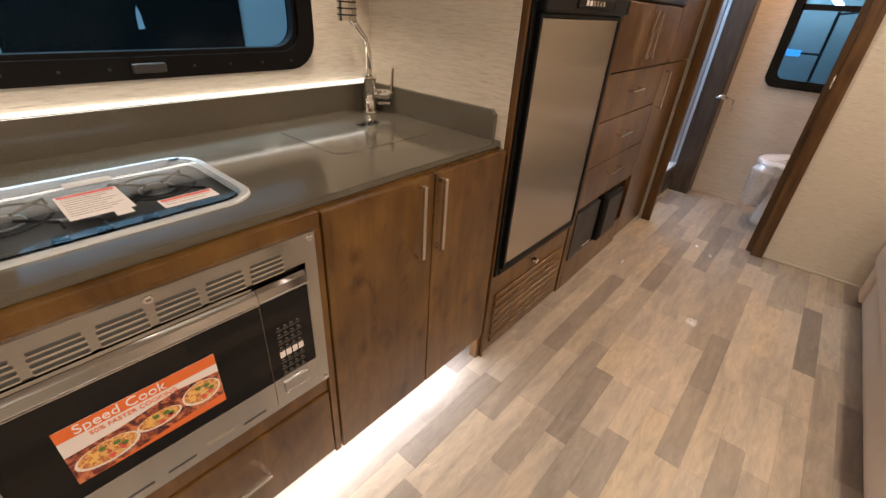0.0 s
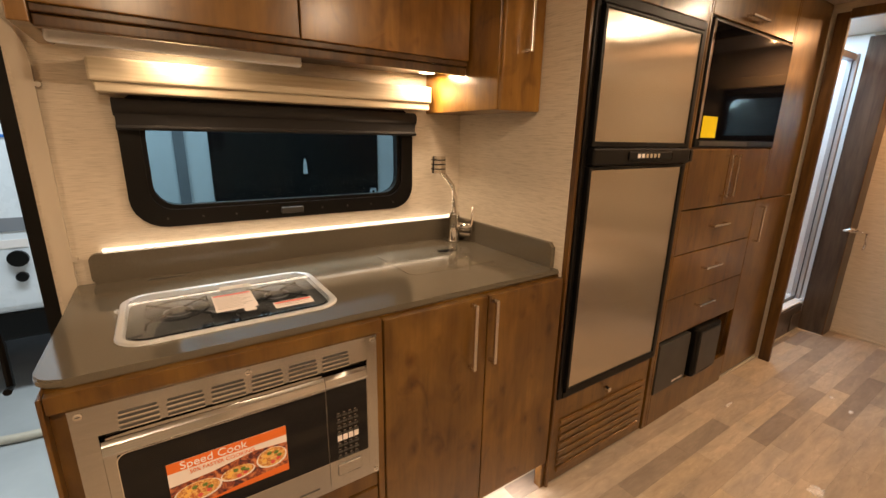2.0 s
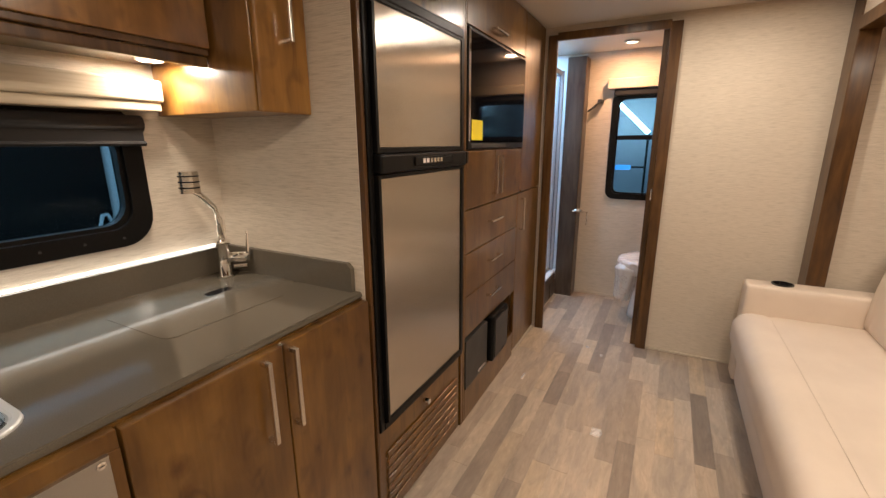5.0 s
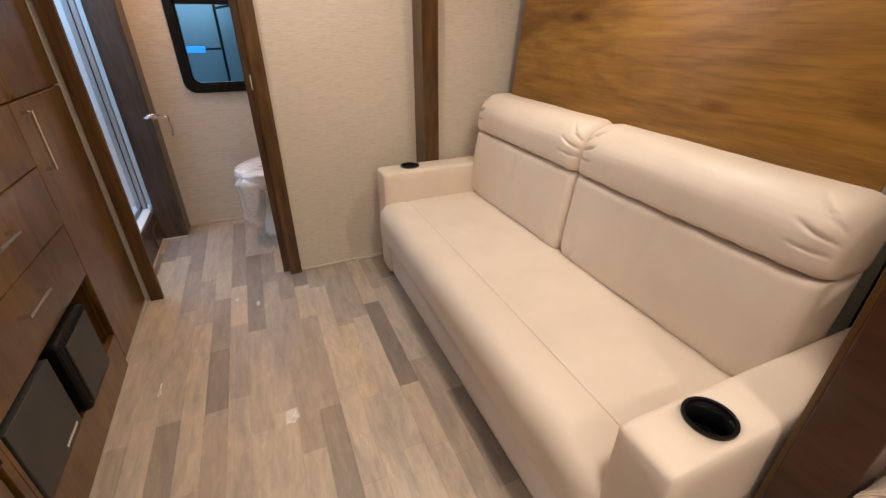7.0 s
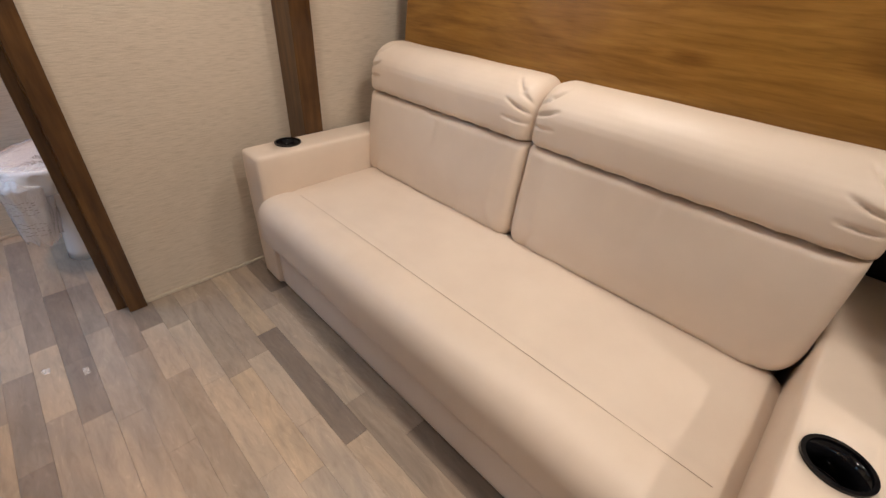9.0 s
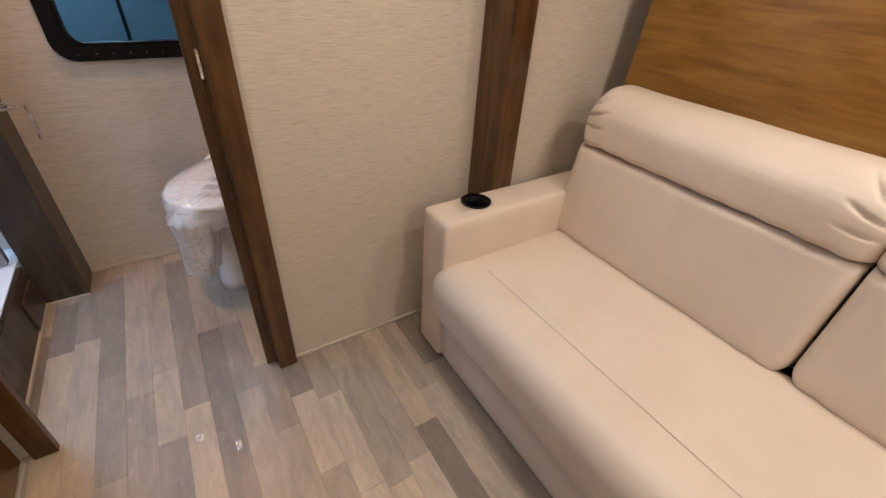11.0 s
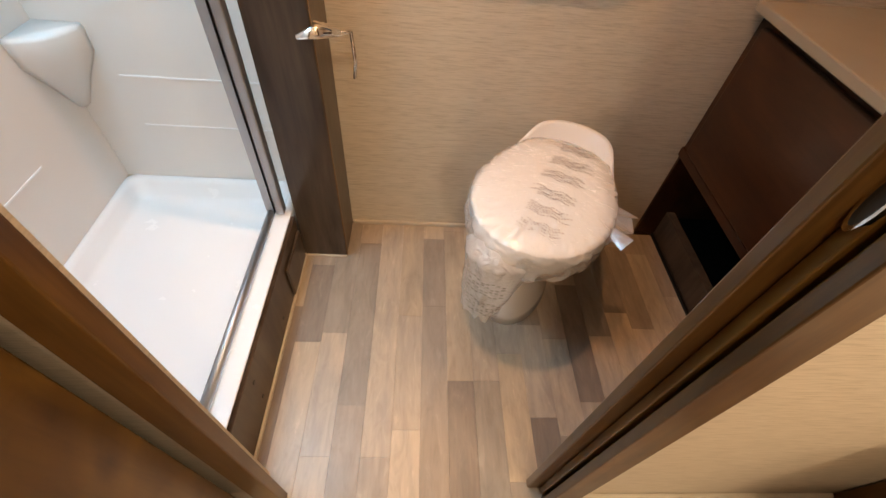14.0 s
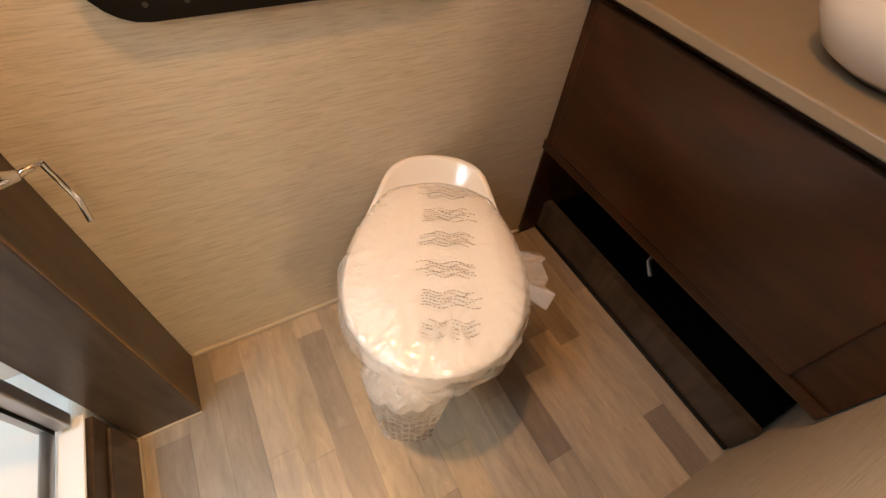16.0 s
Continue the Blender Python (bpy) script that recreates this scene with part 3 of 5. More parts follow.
hosepath = [(-3.0 + 0.05 * math.sin(k), -2.4 + 0.25 * k, -0.67) for k in range(12)]
shape("hose", rod(hosepath, 0.03, 10), JAMB, "pale flexible hose lying on the hall floor", "hose", smooth=True)
tubelamp = thing("hall_lamp", (0.0, 7.0, -0.7), "glowing tube work lamp on a stand in the hall", "lamp")
part("tube", rod([(-0.30, 7.0, 1.90), (0.15, 7.0, 1.46)], 0.028, 8), TUBE, tubelamp)
part("far_tube", rod([(1.55, 7.2, 1.92), (2.15, 7.2, 1.42)], 0.03, 8), TUBE, tubelamp)
part("cross_bar", rod([(0.15, 7.06, 1.4), (1.8, 7.2, 1.69)], 0.012, 8), GREY, tubelamp)
part("stand", rod([(0.15, 7.03, -0.7), (0.15, 7.03, 1.46)], 0.015, 8), GREY, tubelamp)
part("control_box", box(-0.23, -0.03, 6.97, 7.03, 0.965, 1.03, 0.01), PILOT, tubelamp, "small glowing blue panel")
part("bracket", rod([(-0.03, 7.03, 1.0), (0.15, 7.03, 1.0)], 0.012, 8), GREY, tubelamp)
setting("backdrop", box(-12, 12, 11.0, 11.1, -0.7, 7), COACH, "pale hall wall far outside the window", "wall")
far = thing("motorhome", (2.0, 8.6, -0.7), "white motorhome parked behind the bath window", "motorhome")
part("body", box(-0.7, 5.0, 7.4, 9.4, -0.3, 2.6, 0.1, 3), COACH, far)
part("window", box(0.4, 1.7, 7.388, 7.42, 0.8, 1.4, 0.03), GLOSS, far)

# ---- ceiling lamps ----
for px, py in PUCKS:
    z = CEIL if px < 1.3 else 1.84
    lampo = thing("ceiling_lamp", (px, py, z - 0.02), "small round lit ceiling lamp with a white rim", "ceiling lamp", "ceiling lamps")
    circ = [(math.cos(k * math.pi / 12), math.sin(k * math.pi / 12)) for k in range(24)]
    part("rim", ring([(0.052 * a, 0.052 * b) for a, b in circ], [(0.04 * a, 0.04 * b) for a, b in circ], lambda u, v, w: (px + u, py + v, z - w), 0.014), JAMB, lampo)
    ln = part("lens", prism([(0.039 * a, 0.039 * b) for a, b in circ], lambda u, v, w: (px + u, py + v, z - w), 0.008), LENS, lampo)


# ---- galley ----
FX = -0.31
base = thing("base_cabinet", (-0.62, 0.76, 0.0), "brown stained maple base cabinet with two doors", "cabinet")
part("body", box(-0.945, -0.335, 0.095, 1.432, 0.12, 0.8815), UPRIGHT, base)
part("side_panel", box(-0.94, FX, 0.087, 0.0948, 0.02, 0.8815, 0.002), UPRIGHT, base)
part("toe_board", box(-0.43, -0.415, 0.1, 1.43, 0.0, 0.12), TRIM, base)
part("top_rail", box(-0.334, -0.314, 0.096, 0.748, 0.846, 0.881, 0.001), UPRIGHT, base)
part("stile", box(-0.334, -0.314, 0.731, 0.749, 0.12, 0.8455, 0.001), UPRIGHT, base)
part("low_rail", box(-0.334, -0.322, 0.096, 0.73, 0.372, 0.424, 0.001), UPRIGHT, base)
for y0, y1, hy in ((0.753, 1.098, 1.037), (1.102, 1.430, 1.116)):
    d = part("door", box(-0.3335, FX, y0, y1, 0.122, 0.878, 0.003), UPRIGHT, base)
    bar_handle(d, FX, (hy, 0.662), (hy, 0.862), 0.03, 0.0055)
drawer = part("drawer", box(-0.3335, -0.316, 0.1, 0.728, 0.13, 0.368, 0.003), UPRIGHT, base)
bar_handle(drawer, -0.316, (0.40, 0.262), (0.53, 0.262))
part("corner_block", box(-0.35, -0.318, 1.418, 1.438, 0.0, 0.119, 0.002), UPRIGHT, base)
strip = thing("led_strip", (-0.4, 0.78, 0.1), "glowing white LED strip under the base cabinet", "light strip")
part("tape", box(-0.412, -0.404, 0.13, 1.41, 0.113, 0.119), STRIP, strip)
strip2 = thing("led_strip", (-0.93, 0.78, 1.0), "glowing warm LED strip on the backsplash top", "light strip")
part("tape", box(-0.948, -0.941, 0.15, 1.40, 0.9925, 0.999), STRIP, strip2)

# worktop with a rounded free corner, cut round the cooktop and the sink
top = thing("worktop", (-0.64, 0.77, 0.8825), "dark taupe solid-surface worktop with backsplash", "worktop")
r = 0.05
edge = [(-0.948, 0.075), (-0.948, 1.433), (-0.336, 1.46), (-0.336, 0.075 + r)]
edge += [(-0.336 - r + r * math.cos(radians(-a)), 0.075 + r - r * math.sin(radians(a))) for a in (15, 30, 45, 60, 75, 90)]
edge[1:2] = [(-0.948, 1.433), (-0.336 - 0.012, 1.433), (-0.348, 1.456)]
edge = [p for p in edge if p != (-0.336, 1.46)]
edge.insert(4, (-0.336, 1.456))
bm = prism(edge, lambda u, v, w: (u, v, 0.8825 + w), 0.0175)
bmesh.ops.bevel(bm, geom=[e for e in bm.edges if abs(e.verts[0].co.z - e.verts[1].co.z) < 1e-6], offset=0.004, segments=2, affect="EDGES")
slab = part("slab", bm, STONE, top)
HOBX, HOBY = -0.583, 0.4375
cut_hole(slab, prism(rounded(0.468, 0.318, 0.055), lambda u, v, w: (HOBX + v, HOBY + u, 0.87 + w), 0.06))
lip = prism(shift(rounded(1.318, 0.09, 0.02), 0.774, 0.945), lambda u, v, w: (-0.949 + w, u, v), 0.019)
part("backsplash", lip, STONE, top)
lip = prism([(-0.929, 0.9005), (-0.36, 0.9005), (-0.36, 0.975), (-0.375, 0.99), (-0.929, 0.99)], lambda u, v, w: (u, 1.4325 - w, v), 0.017)
part("side_splash", lip, STONE, top)
part("sink_cover", prism(shift(rounded(0.30, 0.36, 0.03), -0.68, 1.14), lambda u, v, w: (u, v, 0.9002 + w), 0.0012), STONE, top)
part("finger_slot", prism(shift(rounded(0.035, 0.085, 0.015), -0.735, 1.235), lambda u, v, w: (u, v, 0.9016 + w), 0.001), GLOSS, top)
part("vent_slot", prism(shift(rounded(0.007, 0.1, 0.003), -0.897, 0.30), lambda u, v, w: (u, v, 0.9002 + w), 0.0008), INK, top)

cook = thing("cooktop", (HOBX, HOBY, 0.9), "gas cooktop under a clear glass lid in a pale steel rim", "cooktop")
to = lambda u, v, w: (HOBX + v, HOBY + u, 0.9003 + w)
lev = ((0.495, 0.345, 0.066, 0.0), (0.493, 0.343, 0.065, 0.0035), (0.487, 0.337, 0.063, 0.0055), (0.47, 0.32, 0.057, 0.0056), (0.462, 0.312, 0.054, 0.0035), (0.458, 0.308, 0.053, -0.012))
bm = bmesh.new()
loops = [[bm.verts.new(to(u, v, z)) for u, v in rounded(a, b, q, 8)] for a, b, q, z in lev]
for p, q in zip(loops, loops[1:]):
    for k in range(len(p)):
        j = (k + 1) % len(p)
        bm.faces.new((p[k], p[j], q[j], q[k]))
part("rim", bm, RIMSTEEL, cook, "pale satin steel rim")
part("well", prism(rounded(0.4675, 0.3175, 0.055), lambda u, v, w: (HOBX + v, HOBY + u, 0.8828 + w), 0.002), GREY, cook)
lid = part("lid", prism(rounded(0.455, 0.305, 0.052), lambda u, v, w: (HOBX + v, HOBY + u, 0.9045 + w), 0.003), GLASS, cook, "clear glass lid")
lid.visible_shadow = False
for k, (u, v) in enumerate(((-0.13, 0.146), (0.12, 0.146), (-0.205, 0.13), (0.2, -0.14))):
    part("lid_clip", prism(shift(rounded(0.02, 0.007, 0.003, 2), u, v), lambda u, v, w: (HOBX + v, HOBY + u, 0.9076 + w), 0.0016), GREY, lid)
for by in (0.315, 0.555):
    b = part("burner", rod([(-0.60, by, 0.885), (-0.60, by, 0.890), (-0.60, by, 0.8915)], [0.046, 0.040, 0.03], 20), BLACK, cook)
    part("cap", rod([(-0.60, by, 0.8917), (-0.60, by, 0.8945)], [0.029, 0.026], 18), GREY, b)
    part("crown", ring([(0.034 * math.cos(k * math.pi / 10), 0.034 * math.sin(k * math.pi / 10)) for k in range(20)], [(0.0305 * math.cos(k * math.pi / 10), 0.0305 * math.sin(k * math.pi / 10)) for k in range(20)], lambda u, v, w: (-0.60 + u, by + v, 0.8905 + w), 0.003), ALU, b)
    g = bmesh.new()
    for k in range(4):
        a = radians(45 + 90 * k)
        rod([(-0.60 + 0.022 * math.cos(a), by + 0.022 * math.sin(a), 0.8985), (-0.60 + 0.095 * math.cos(a), by + 0.095 * math.sin(a), 0.8985), (-0.60 + 0.1 * math.cos(a), by + 0.1 * math.sin(a), 0.8855)], 0.003, 6, g)
    rod([(-0.60 + 0.07 * math.cos(radians(15 * k)), by + 0.07 * math.sin(radians(15 * k)), 0.8985) for k in range(25)], 0.0026, 6, g, False)
    part("grate", g, BLACK, cook)
for ky in (0.37, 0.43, 0.50):
    part("knob", rod([(-0.472, ky, 0.885), (-0.472, ky, 0.896), (-0.472, ky, 0.8985)], [0.014, 0.012, 0.009], 14), BLACK, cook)
part("gas_tube", rod([(-0.472, 0.44, 0.8875), (-0.54, 0.44, 0.8875), (-0.58, 0.36, 0.8875)], 0.003, 6), ALU, cook)
for name, y0, y1, x0, x1, m in (("warning_sticker", 0.393, 0.491, -0.63, -0.504, TAPE), ("warning_sticker", 0.524, 0.622, -0.502, -0.459, TAPE), ("small_label", 0.42, 0.50, -0.70, -0.668, JAMB), ("sticker_tab", 0.455, 0.482, -0.5035, -0.48, TAPE)):
    part(name, box(x0, x1, y0, y1, 0.9077, 0.9081), m, lid)
    if name == "warning_sticker":
        part("print_band", box(x0 + 0.003, x0 + 0.013, y0 + 0.004, y1 - 0.004, 0.9082, 0.9084), RED, lid)
        for k in range(int((x1 - x0 - 0.02) / 0.011)):
            part("print_line", box(x0 + 0.018 + 0.011 * k, x0 + 0.0195 + 0.011 * k, y0 + 0.006, y1 - 0.008 - 0.012 * (k % 3), 0.9082, 0.9084), PRINT, lid)
part("knob_hole", rod([(-0.483, 0.441, 0.9077), (-0.483, 0.441, 0.9085)], 0.011, 14), BLACK, lid)

faucet = thing("faucet", (-0.895, 1.375, 0.9), "chrome swan-neck faucet with a side lever", "faucet")
FXX, FY = -0.86, 1.352
part("column", rod([(FXX, FY, 0.9), (FXX, FY, 0.908), (FXX, FY, 0.909), (FXX, FY, 1.012), (FXX, FY, 1.014), (FXX, FY, 1.03)], [0.028, 0.028, 0.021, 0.021, 0.025, 0.024], 20), CHROME, faucet, smooth=True)
part("neck", rod([(FXX, FY, 1.02), (FXX, FY, 1.10), (FXX - 0.002, FY - 0.012, 1.14), (FXX - 0.006, FY - 0.04, 1.175), (FXX - 0.01, FY - 0.07, 1.205)], 0.0105, 14), CHROME, faucet, smooth=True)
hd = part("spray_head", rod([(FXX - 0.012, FY - 0.076, 1.195), (FXX - 0.012, FY - 0.076, 1.262)], [0.03, 0.028], 18), NICKEL, faucet)
for z in (1.222, 1.24, 1.258):
    part("groove", rod([(FXX - 0.012, FY - 0.076, z - 0.012), (FXX - 0.012, FY - 0.076, z - 0.008)], 0.0305, 18), BLACK, hd)
lv = part("side_valve", rod([(FXX + 0.01, FY + 0.012, 0.965), (FXX + 0.058, FY + 0.058, 0.965)], 0.018, 16), CHROME, faucet, smooth=True)
part("lever", rod([(FXX + 0.058, FY + 0.05, 0.97), (FXX + 0.06, FY + 0.055, 1.055)], [0.007, 0.005], 8), CHROME, lv)
part("hot_line", rod([(FXX + 0.02, FY + 0.02, 0.935), (FXX + 0.05, FY + 0.05, 0.935)], 0.008, 8), CHROME, faucet)

# microwave
oven = thing("microwave_oven", (-0.33, 0.428, 0.428), "built-in stainless microwave oven with a black glass door", "microwave oven")
MY0, MY1, MZ0, MZ1 = 0.124, 0.728, 0.432, 0.848
part("trim_frame", ring([(MY0, MZ0), (MY1, MZ0), (MY1, MZ1), (MY0, MZ1)], [(0.160, 0.4475), (0.70, 0.4475), (0.70, 0.784), (0.160, 0.784)], face_x(-0.332), 0.026), FACE, oven)
part("cavity", box(-0.6, -0.333, 0.158, 0.702, 0.445, 0.786), BLACK, oven)
part("top_lip", prism([(-0.3062, MZ1 - 0.0035), (-0.3035, MZ1 - 0.002), (-0.3035, MZ1 + 0.001), (-0.31, MZ1 + 0.001)], lambda u, v, w: (u, MY0 + w, v), MY1 - MY0), FACE, oven)
for k in range(6):
    y0 = 0.193 + 0.0788 * k
    for j, z in enumerate((0.7895, 0.8005, 0.8115, 0.8215)):
        wide = 0.066 - 0.004 * (j == 3)
        part("vent_slot", prism(shift(rounded(wide, 0.0036, 0.0017, 2), y0 + 0.033, z), face_x(-0.3063), 0.0012), INK, oven)
        part("vent_lip", prism(shift(rounded(wide, 0.0026, 0.0012, 2), y0 + 0.033, z - 0.0034), face_x(-0.306), 0.0035), CHROME, oven)
for y, z in ((MY0 + 0.014, MZ1 - 0.014), (MY1 - 0.012, MZ1 - 0.012), (0.425, MZ1 - 0.014), (MY1 - 0.010, MZ0 + 0.010)):
    sc = part("screw", rod([(-0.306, y, z), (-0.3045, y, z), (-0.3035, y, z)], [0.0075, 0.007, 0.004], 14), CHROME, oven)
    part("cross_slot", box(-0.3034, -0.3031, y - 0.004, y + 0.004, z - 0.0008, z + 0.0008), INK, sc)
dr = part("oven_door", ring([(0.1605, 0.448), (0.5905, 0.448), (0.5905, 0.7335), (0.1605, 0.7335)], [(0.181, 0.521), (0.5899, 0.521), (0.5899, 0.7315), (0.181, 0.7315)], face_x(-0.325), 0.0193), FACE, oven)
corner = lambda cy, cz, a0: [(cy + 0.018 * math.cos(radians(a0 + 15 * k)), cz + 0.018 * math.sin(radians(a0 + 15 * k))) for k in range(7)]
part("door_glass", prism(corner(0.197, 0.537, 180) + [(0.5897, 0.519), (0.5897, 0.733)] + corner(0.197, 0.715, 90), face_x(-0.322), 0.0172), GLOSS, dr, "black glass oven door pane")
part("glass_edge", ring(corner(0.1965, 0.5365, 180) + [(0.5897, 0.5185), (0.5897, 0.7335)] + corner(0.1965, 0.7155, 90), corner(0.198, 0.538, 180) + [(0.5895, 0.52), (0.5895, 0.732)] + corner(0.198, 0.714, 90), face_x(-0.3057), 0.0016), CHROME, dr)
part("handle_bow", prism([(0.168, 0.7665), (0.585, 0.7665), (0.585, 0.771), (0.54, 0.7735), (0.21, 0.7735), (0.168, 0.771)], face_x(-0.324), 0.012), FACE, dr)
BAND = [(-0.325, 0.734), (-0.3052, 0.734), (-0.3035, 0.739), (-0.3075, 0.755), (-0.3135, 0.764), (-0.325, 0.766)]
part("top_band", prism(BAND, lambda u, v, w: (u, 0.1605 + w, v), 0.43), FACE, dr)
part("handle_slot", box(-0.3315, -0.3255, 0.1605, 0.6995, 0.7745, 0.7838, 0.001), GLOSS, oven)
part("slot_floor", box(-0.331, -0.3258, 0.1605, 0.6995, 0.7668, 0.7743), BLACK, oven)
for a, b in ((0.17, 0.30), (0.35, 0.52), (0.535, 0.60), (0.61, 0.685)):
    part("slot_shadow_lip", prism([(a, 0.7765), (a + 0.006, 0.7835), (b - 0.006, 0.7835), (b, 0.7765)], face_x(-0.3255), 0.014), GLOSS, oven)
pl = part("control_panel", ring([(0.5918, 0.448), (0.6995, 0.448), (0.6995, 0.7335), (0.5918, 0.7335)], [(0.5922, 0.521), (0.6975, 0.521), (0.6975, 0.7315), (0.5922, 0.7315)], face_x(-0.325), 0.0193), FACE, oven)
part("display", box(-0.322, -0.3049, 0.5922, 0.6975, 0.5205, 0.732), GLOSS, pl)
for k in range(4):
    for j in range(8):
        m = TAPE if j == 3 else GREY
        z0 = 0.522 + 0.0178 * j
        part("key", box(-0.3048, -0.3043, 0.6145 + 0.0148 * k, 0.6265 + 0.0148 * k, z0, z0 + (0.0165 if j == 3 else 0.006)), m, pl)
        if j != 3:
            part("key_mark", box(-0.3048, -0.3044, 0.6165 + 0.0148 * k, 0.6225 + 0.0148 * k, z0 + 0.009, z0 + 0.0115), PRINT, pl)
part("top_band", prism(BAND, lambda u, v, w: (u, 0.5918 + w, v), 0.1077), FACE, pl)
part("door_button", box(-0.306, -0.3025, 0.612, 0.675, 0.470, 0.504, 0.003), FACE, pl)
for y0 in (0.207, 0.287, 0.362, 0.51):
    part("foot_vent", prism(shift(rounded(0.052, 0.0045, 0.002, 2), y0 + 0.026, 0.4555), face_x(-0.3058), 0.0008), INK, dr)
part("brand_plate", box(-0.3058, -0.3048, 0.435, 0.49, 0.459, 0.468), NICKEL, dr)
SY0, SY1 = 0.253, 0.491
st = part("sticker", box(-0.3047, -0.3041, SY0, SY1, 0.553, 0.675), TAPE, dr, "orange and white food advertisement sticker")
part("banner", box(-0.304, -0.3036, SY0, SY1, 0.651, 0.675), ORANGE, dr)
part("picture_band", prism([(SY0, 0.553), (SY1, 0.553), (SY1, 0.631), (0.42, 0.637), (0.33, 0.622), (SY0, 0.618)], face_x(-0.304), 0.0004), MEAL, dr)
part("foot_band", prism([(SY0 + 0.02, 0.553), (SY1, 0.553), (SY1, 0.572), (0.40, 0.566), (0.34, 0.558)], face_x(-0.3036), 0.0003), ORANGE, dr)
for cy, cz, a, b in ((0.303, 0.588, 0.046, 0.024), (0.382, 0.596, 0.036, 0.017), (0.455, 0.604, 0.034, 0.026)):
    egg = lambda q: [(cy + q * a * math.cos(k * math.pi / 12), cz + q * b * math.sin(k * math.pi / 12)) for k in range(24)]
    part("plate_picture", prism(egg(1.0), face_x(-0.3036), 0.0003), TAPE, dr)
    part("food_picture", prism([(u, v + 0.002) for u, v in egg(0.9)], face_x(-0.3033), 0.0004), CRUST, dr)
    for k in range(7):
        t = 2.4 * k
        part("garnish_picture", prism([(cy + 0.5 * a * math.cos(t) + 0.006 * math.cos(q), cz + 0.5 * b * math.sin(t) + 0.005 * math.sin(q)) for q in (0, 1, 2, 3, 4, 5)], face_x(-0.3029), 0.0002), (LEAF, GOLD, RED)[k % 3], dr)


def lettering(body, size, y, z, mat, parent, label):
    text = bpy.data.curves.new("lettering", "FONT")
    text.body, text.size, text.extrude = body, size, 0.0004
    source = new("lettering_source", text)
    bpy.context.view_layer.update()
    flat = bpy.data.meshes.new_from_object(source.evaluated_get(bpy.context.evaluated_depsgraph_get()))
    bpy.data.objects.remove(source)
    bm = bmesh.new()
    bm.from_mesh(flat)
    for v in bm.verts:
        v.co = Vector((-0.3033 + v.co.z, y + v.co.x, z + v.co.y))
    return part("lettering", bm, mat, parent, label)


lettering("Speed Cook", 0.026, 0.276, 0.6545, WHITE, dr, "white letters reading Speed Cook")
lettering("50% FASTER COOKING", 0.0125, 0.292, 0.638, ORANGE, dr, "orange letters reading 50% FASTER COOKING")

# upper cabinets
upper = thing("wall_cabinet", (-0.8, 0.7, 1.57), "glossy brown maple wall cabinet with two flip doors", "cabinet")
part("body", box(-0.945, -0.672, 0.14, 1.252, 1.60, CEIL - 0.002), UPRIGHT_LIT, upper)
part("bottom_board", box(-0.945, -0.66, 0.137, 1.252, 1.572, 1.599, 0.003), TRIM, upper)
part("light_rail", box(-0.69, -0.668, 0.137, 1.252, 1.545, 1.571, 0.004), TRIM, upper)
part("end_stile", box(-0.945, -0.655, 0.10, 0.136, 1.55, CEIL - 0.002, 0.003), UPRIGHT_LIT, upper)
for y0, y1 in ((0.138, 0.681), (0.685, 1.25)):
    part("door", box(-0.671, -0.65, y0, y1, 1.588, CEIL - 0.012, 0.003), UPRIGHT_LIT, upper)
tube = thing("light_bar", (-0.9, 0.4, 1.54), "long slim white fixture under the wall cabinet", "light fixture")
part("bar", box(-0.80, -0.775, 0.135, 0.72, 1.533, 1.5695, 0.01, 3), WHITE, tube)
for py in (0.4, 1.188):
    pk = thing("cabinet_lamp", (-0.82, py, 1.56), "lit round puck lamp under the wall cabinet", "lamp", "puck lamps")
    part("rim", rod([(-0.82, py, 1.5715), (-0.82, py, 1.566)], 0.036, 20), JAMB, pk)
    part("lens", rod([(-0.82, py, 1.5655), (-0.82, py, 1.5645)], 0.03, 20), LENS, pk)
tall = thing("corner_cabinet", (-0.72, 1.345, 1.425), "brown maple corner wall cabinet with a narrow door", "cabinet")
part("body", box(-0.945, -0.503, 1.258, 1.4325, 1.428, CEIL - 0.002, 0.002), UPRIGHT_LIT, tall)
d = part("door", box(-0.502, -0.482, 1.26, 1.432, 1.425, CEIL - 0.01, 0.006, 3), UPRIGHT_LIT, tall)
bar_handle(d, -0.482, (1.352, 1.61), (1.352, 1.80))

# refrigerator and its housing
fr = thing("refrigerator", (-0.6, 1.77, 0.392), "two-door refrigerator with brushed steel doors in a black frame", "refrigerator")
part("cabinet", box(-0.90, -0.325, 1.47, 2.06, 0.41, 1.75), BLACK, fr)
part("side_frame", box(-0.324, -0.300, 1.452, 1.474, 0.394, 1.765, 0.003), BLACK, fr)
part("side_frame", box(-0.324, -0.300, 2.066, 2.09, 0.394, 1.765, 0.003), BLACK, fr)
part("head_frame", box(-0.324, -0.292, 1.475, 2.065, 1.732, 1.765, 0.004), BLACK, fr)
part("foot_frame", box(-0.324, -0.298, 1.475, 2.065, 0.394, 0.42, 0.003), BLACK, fr)
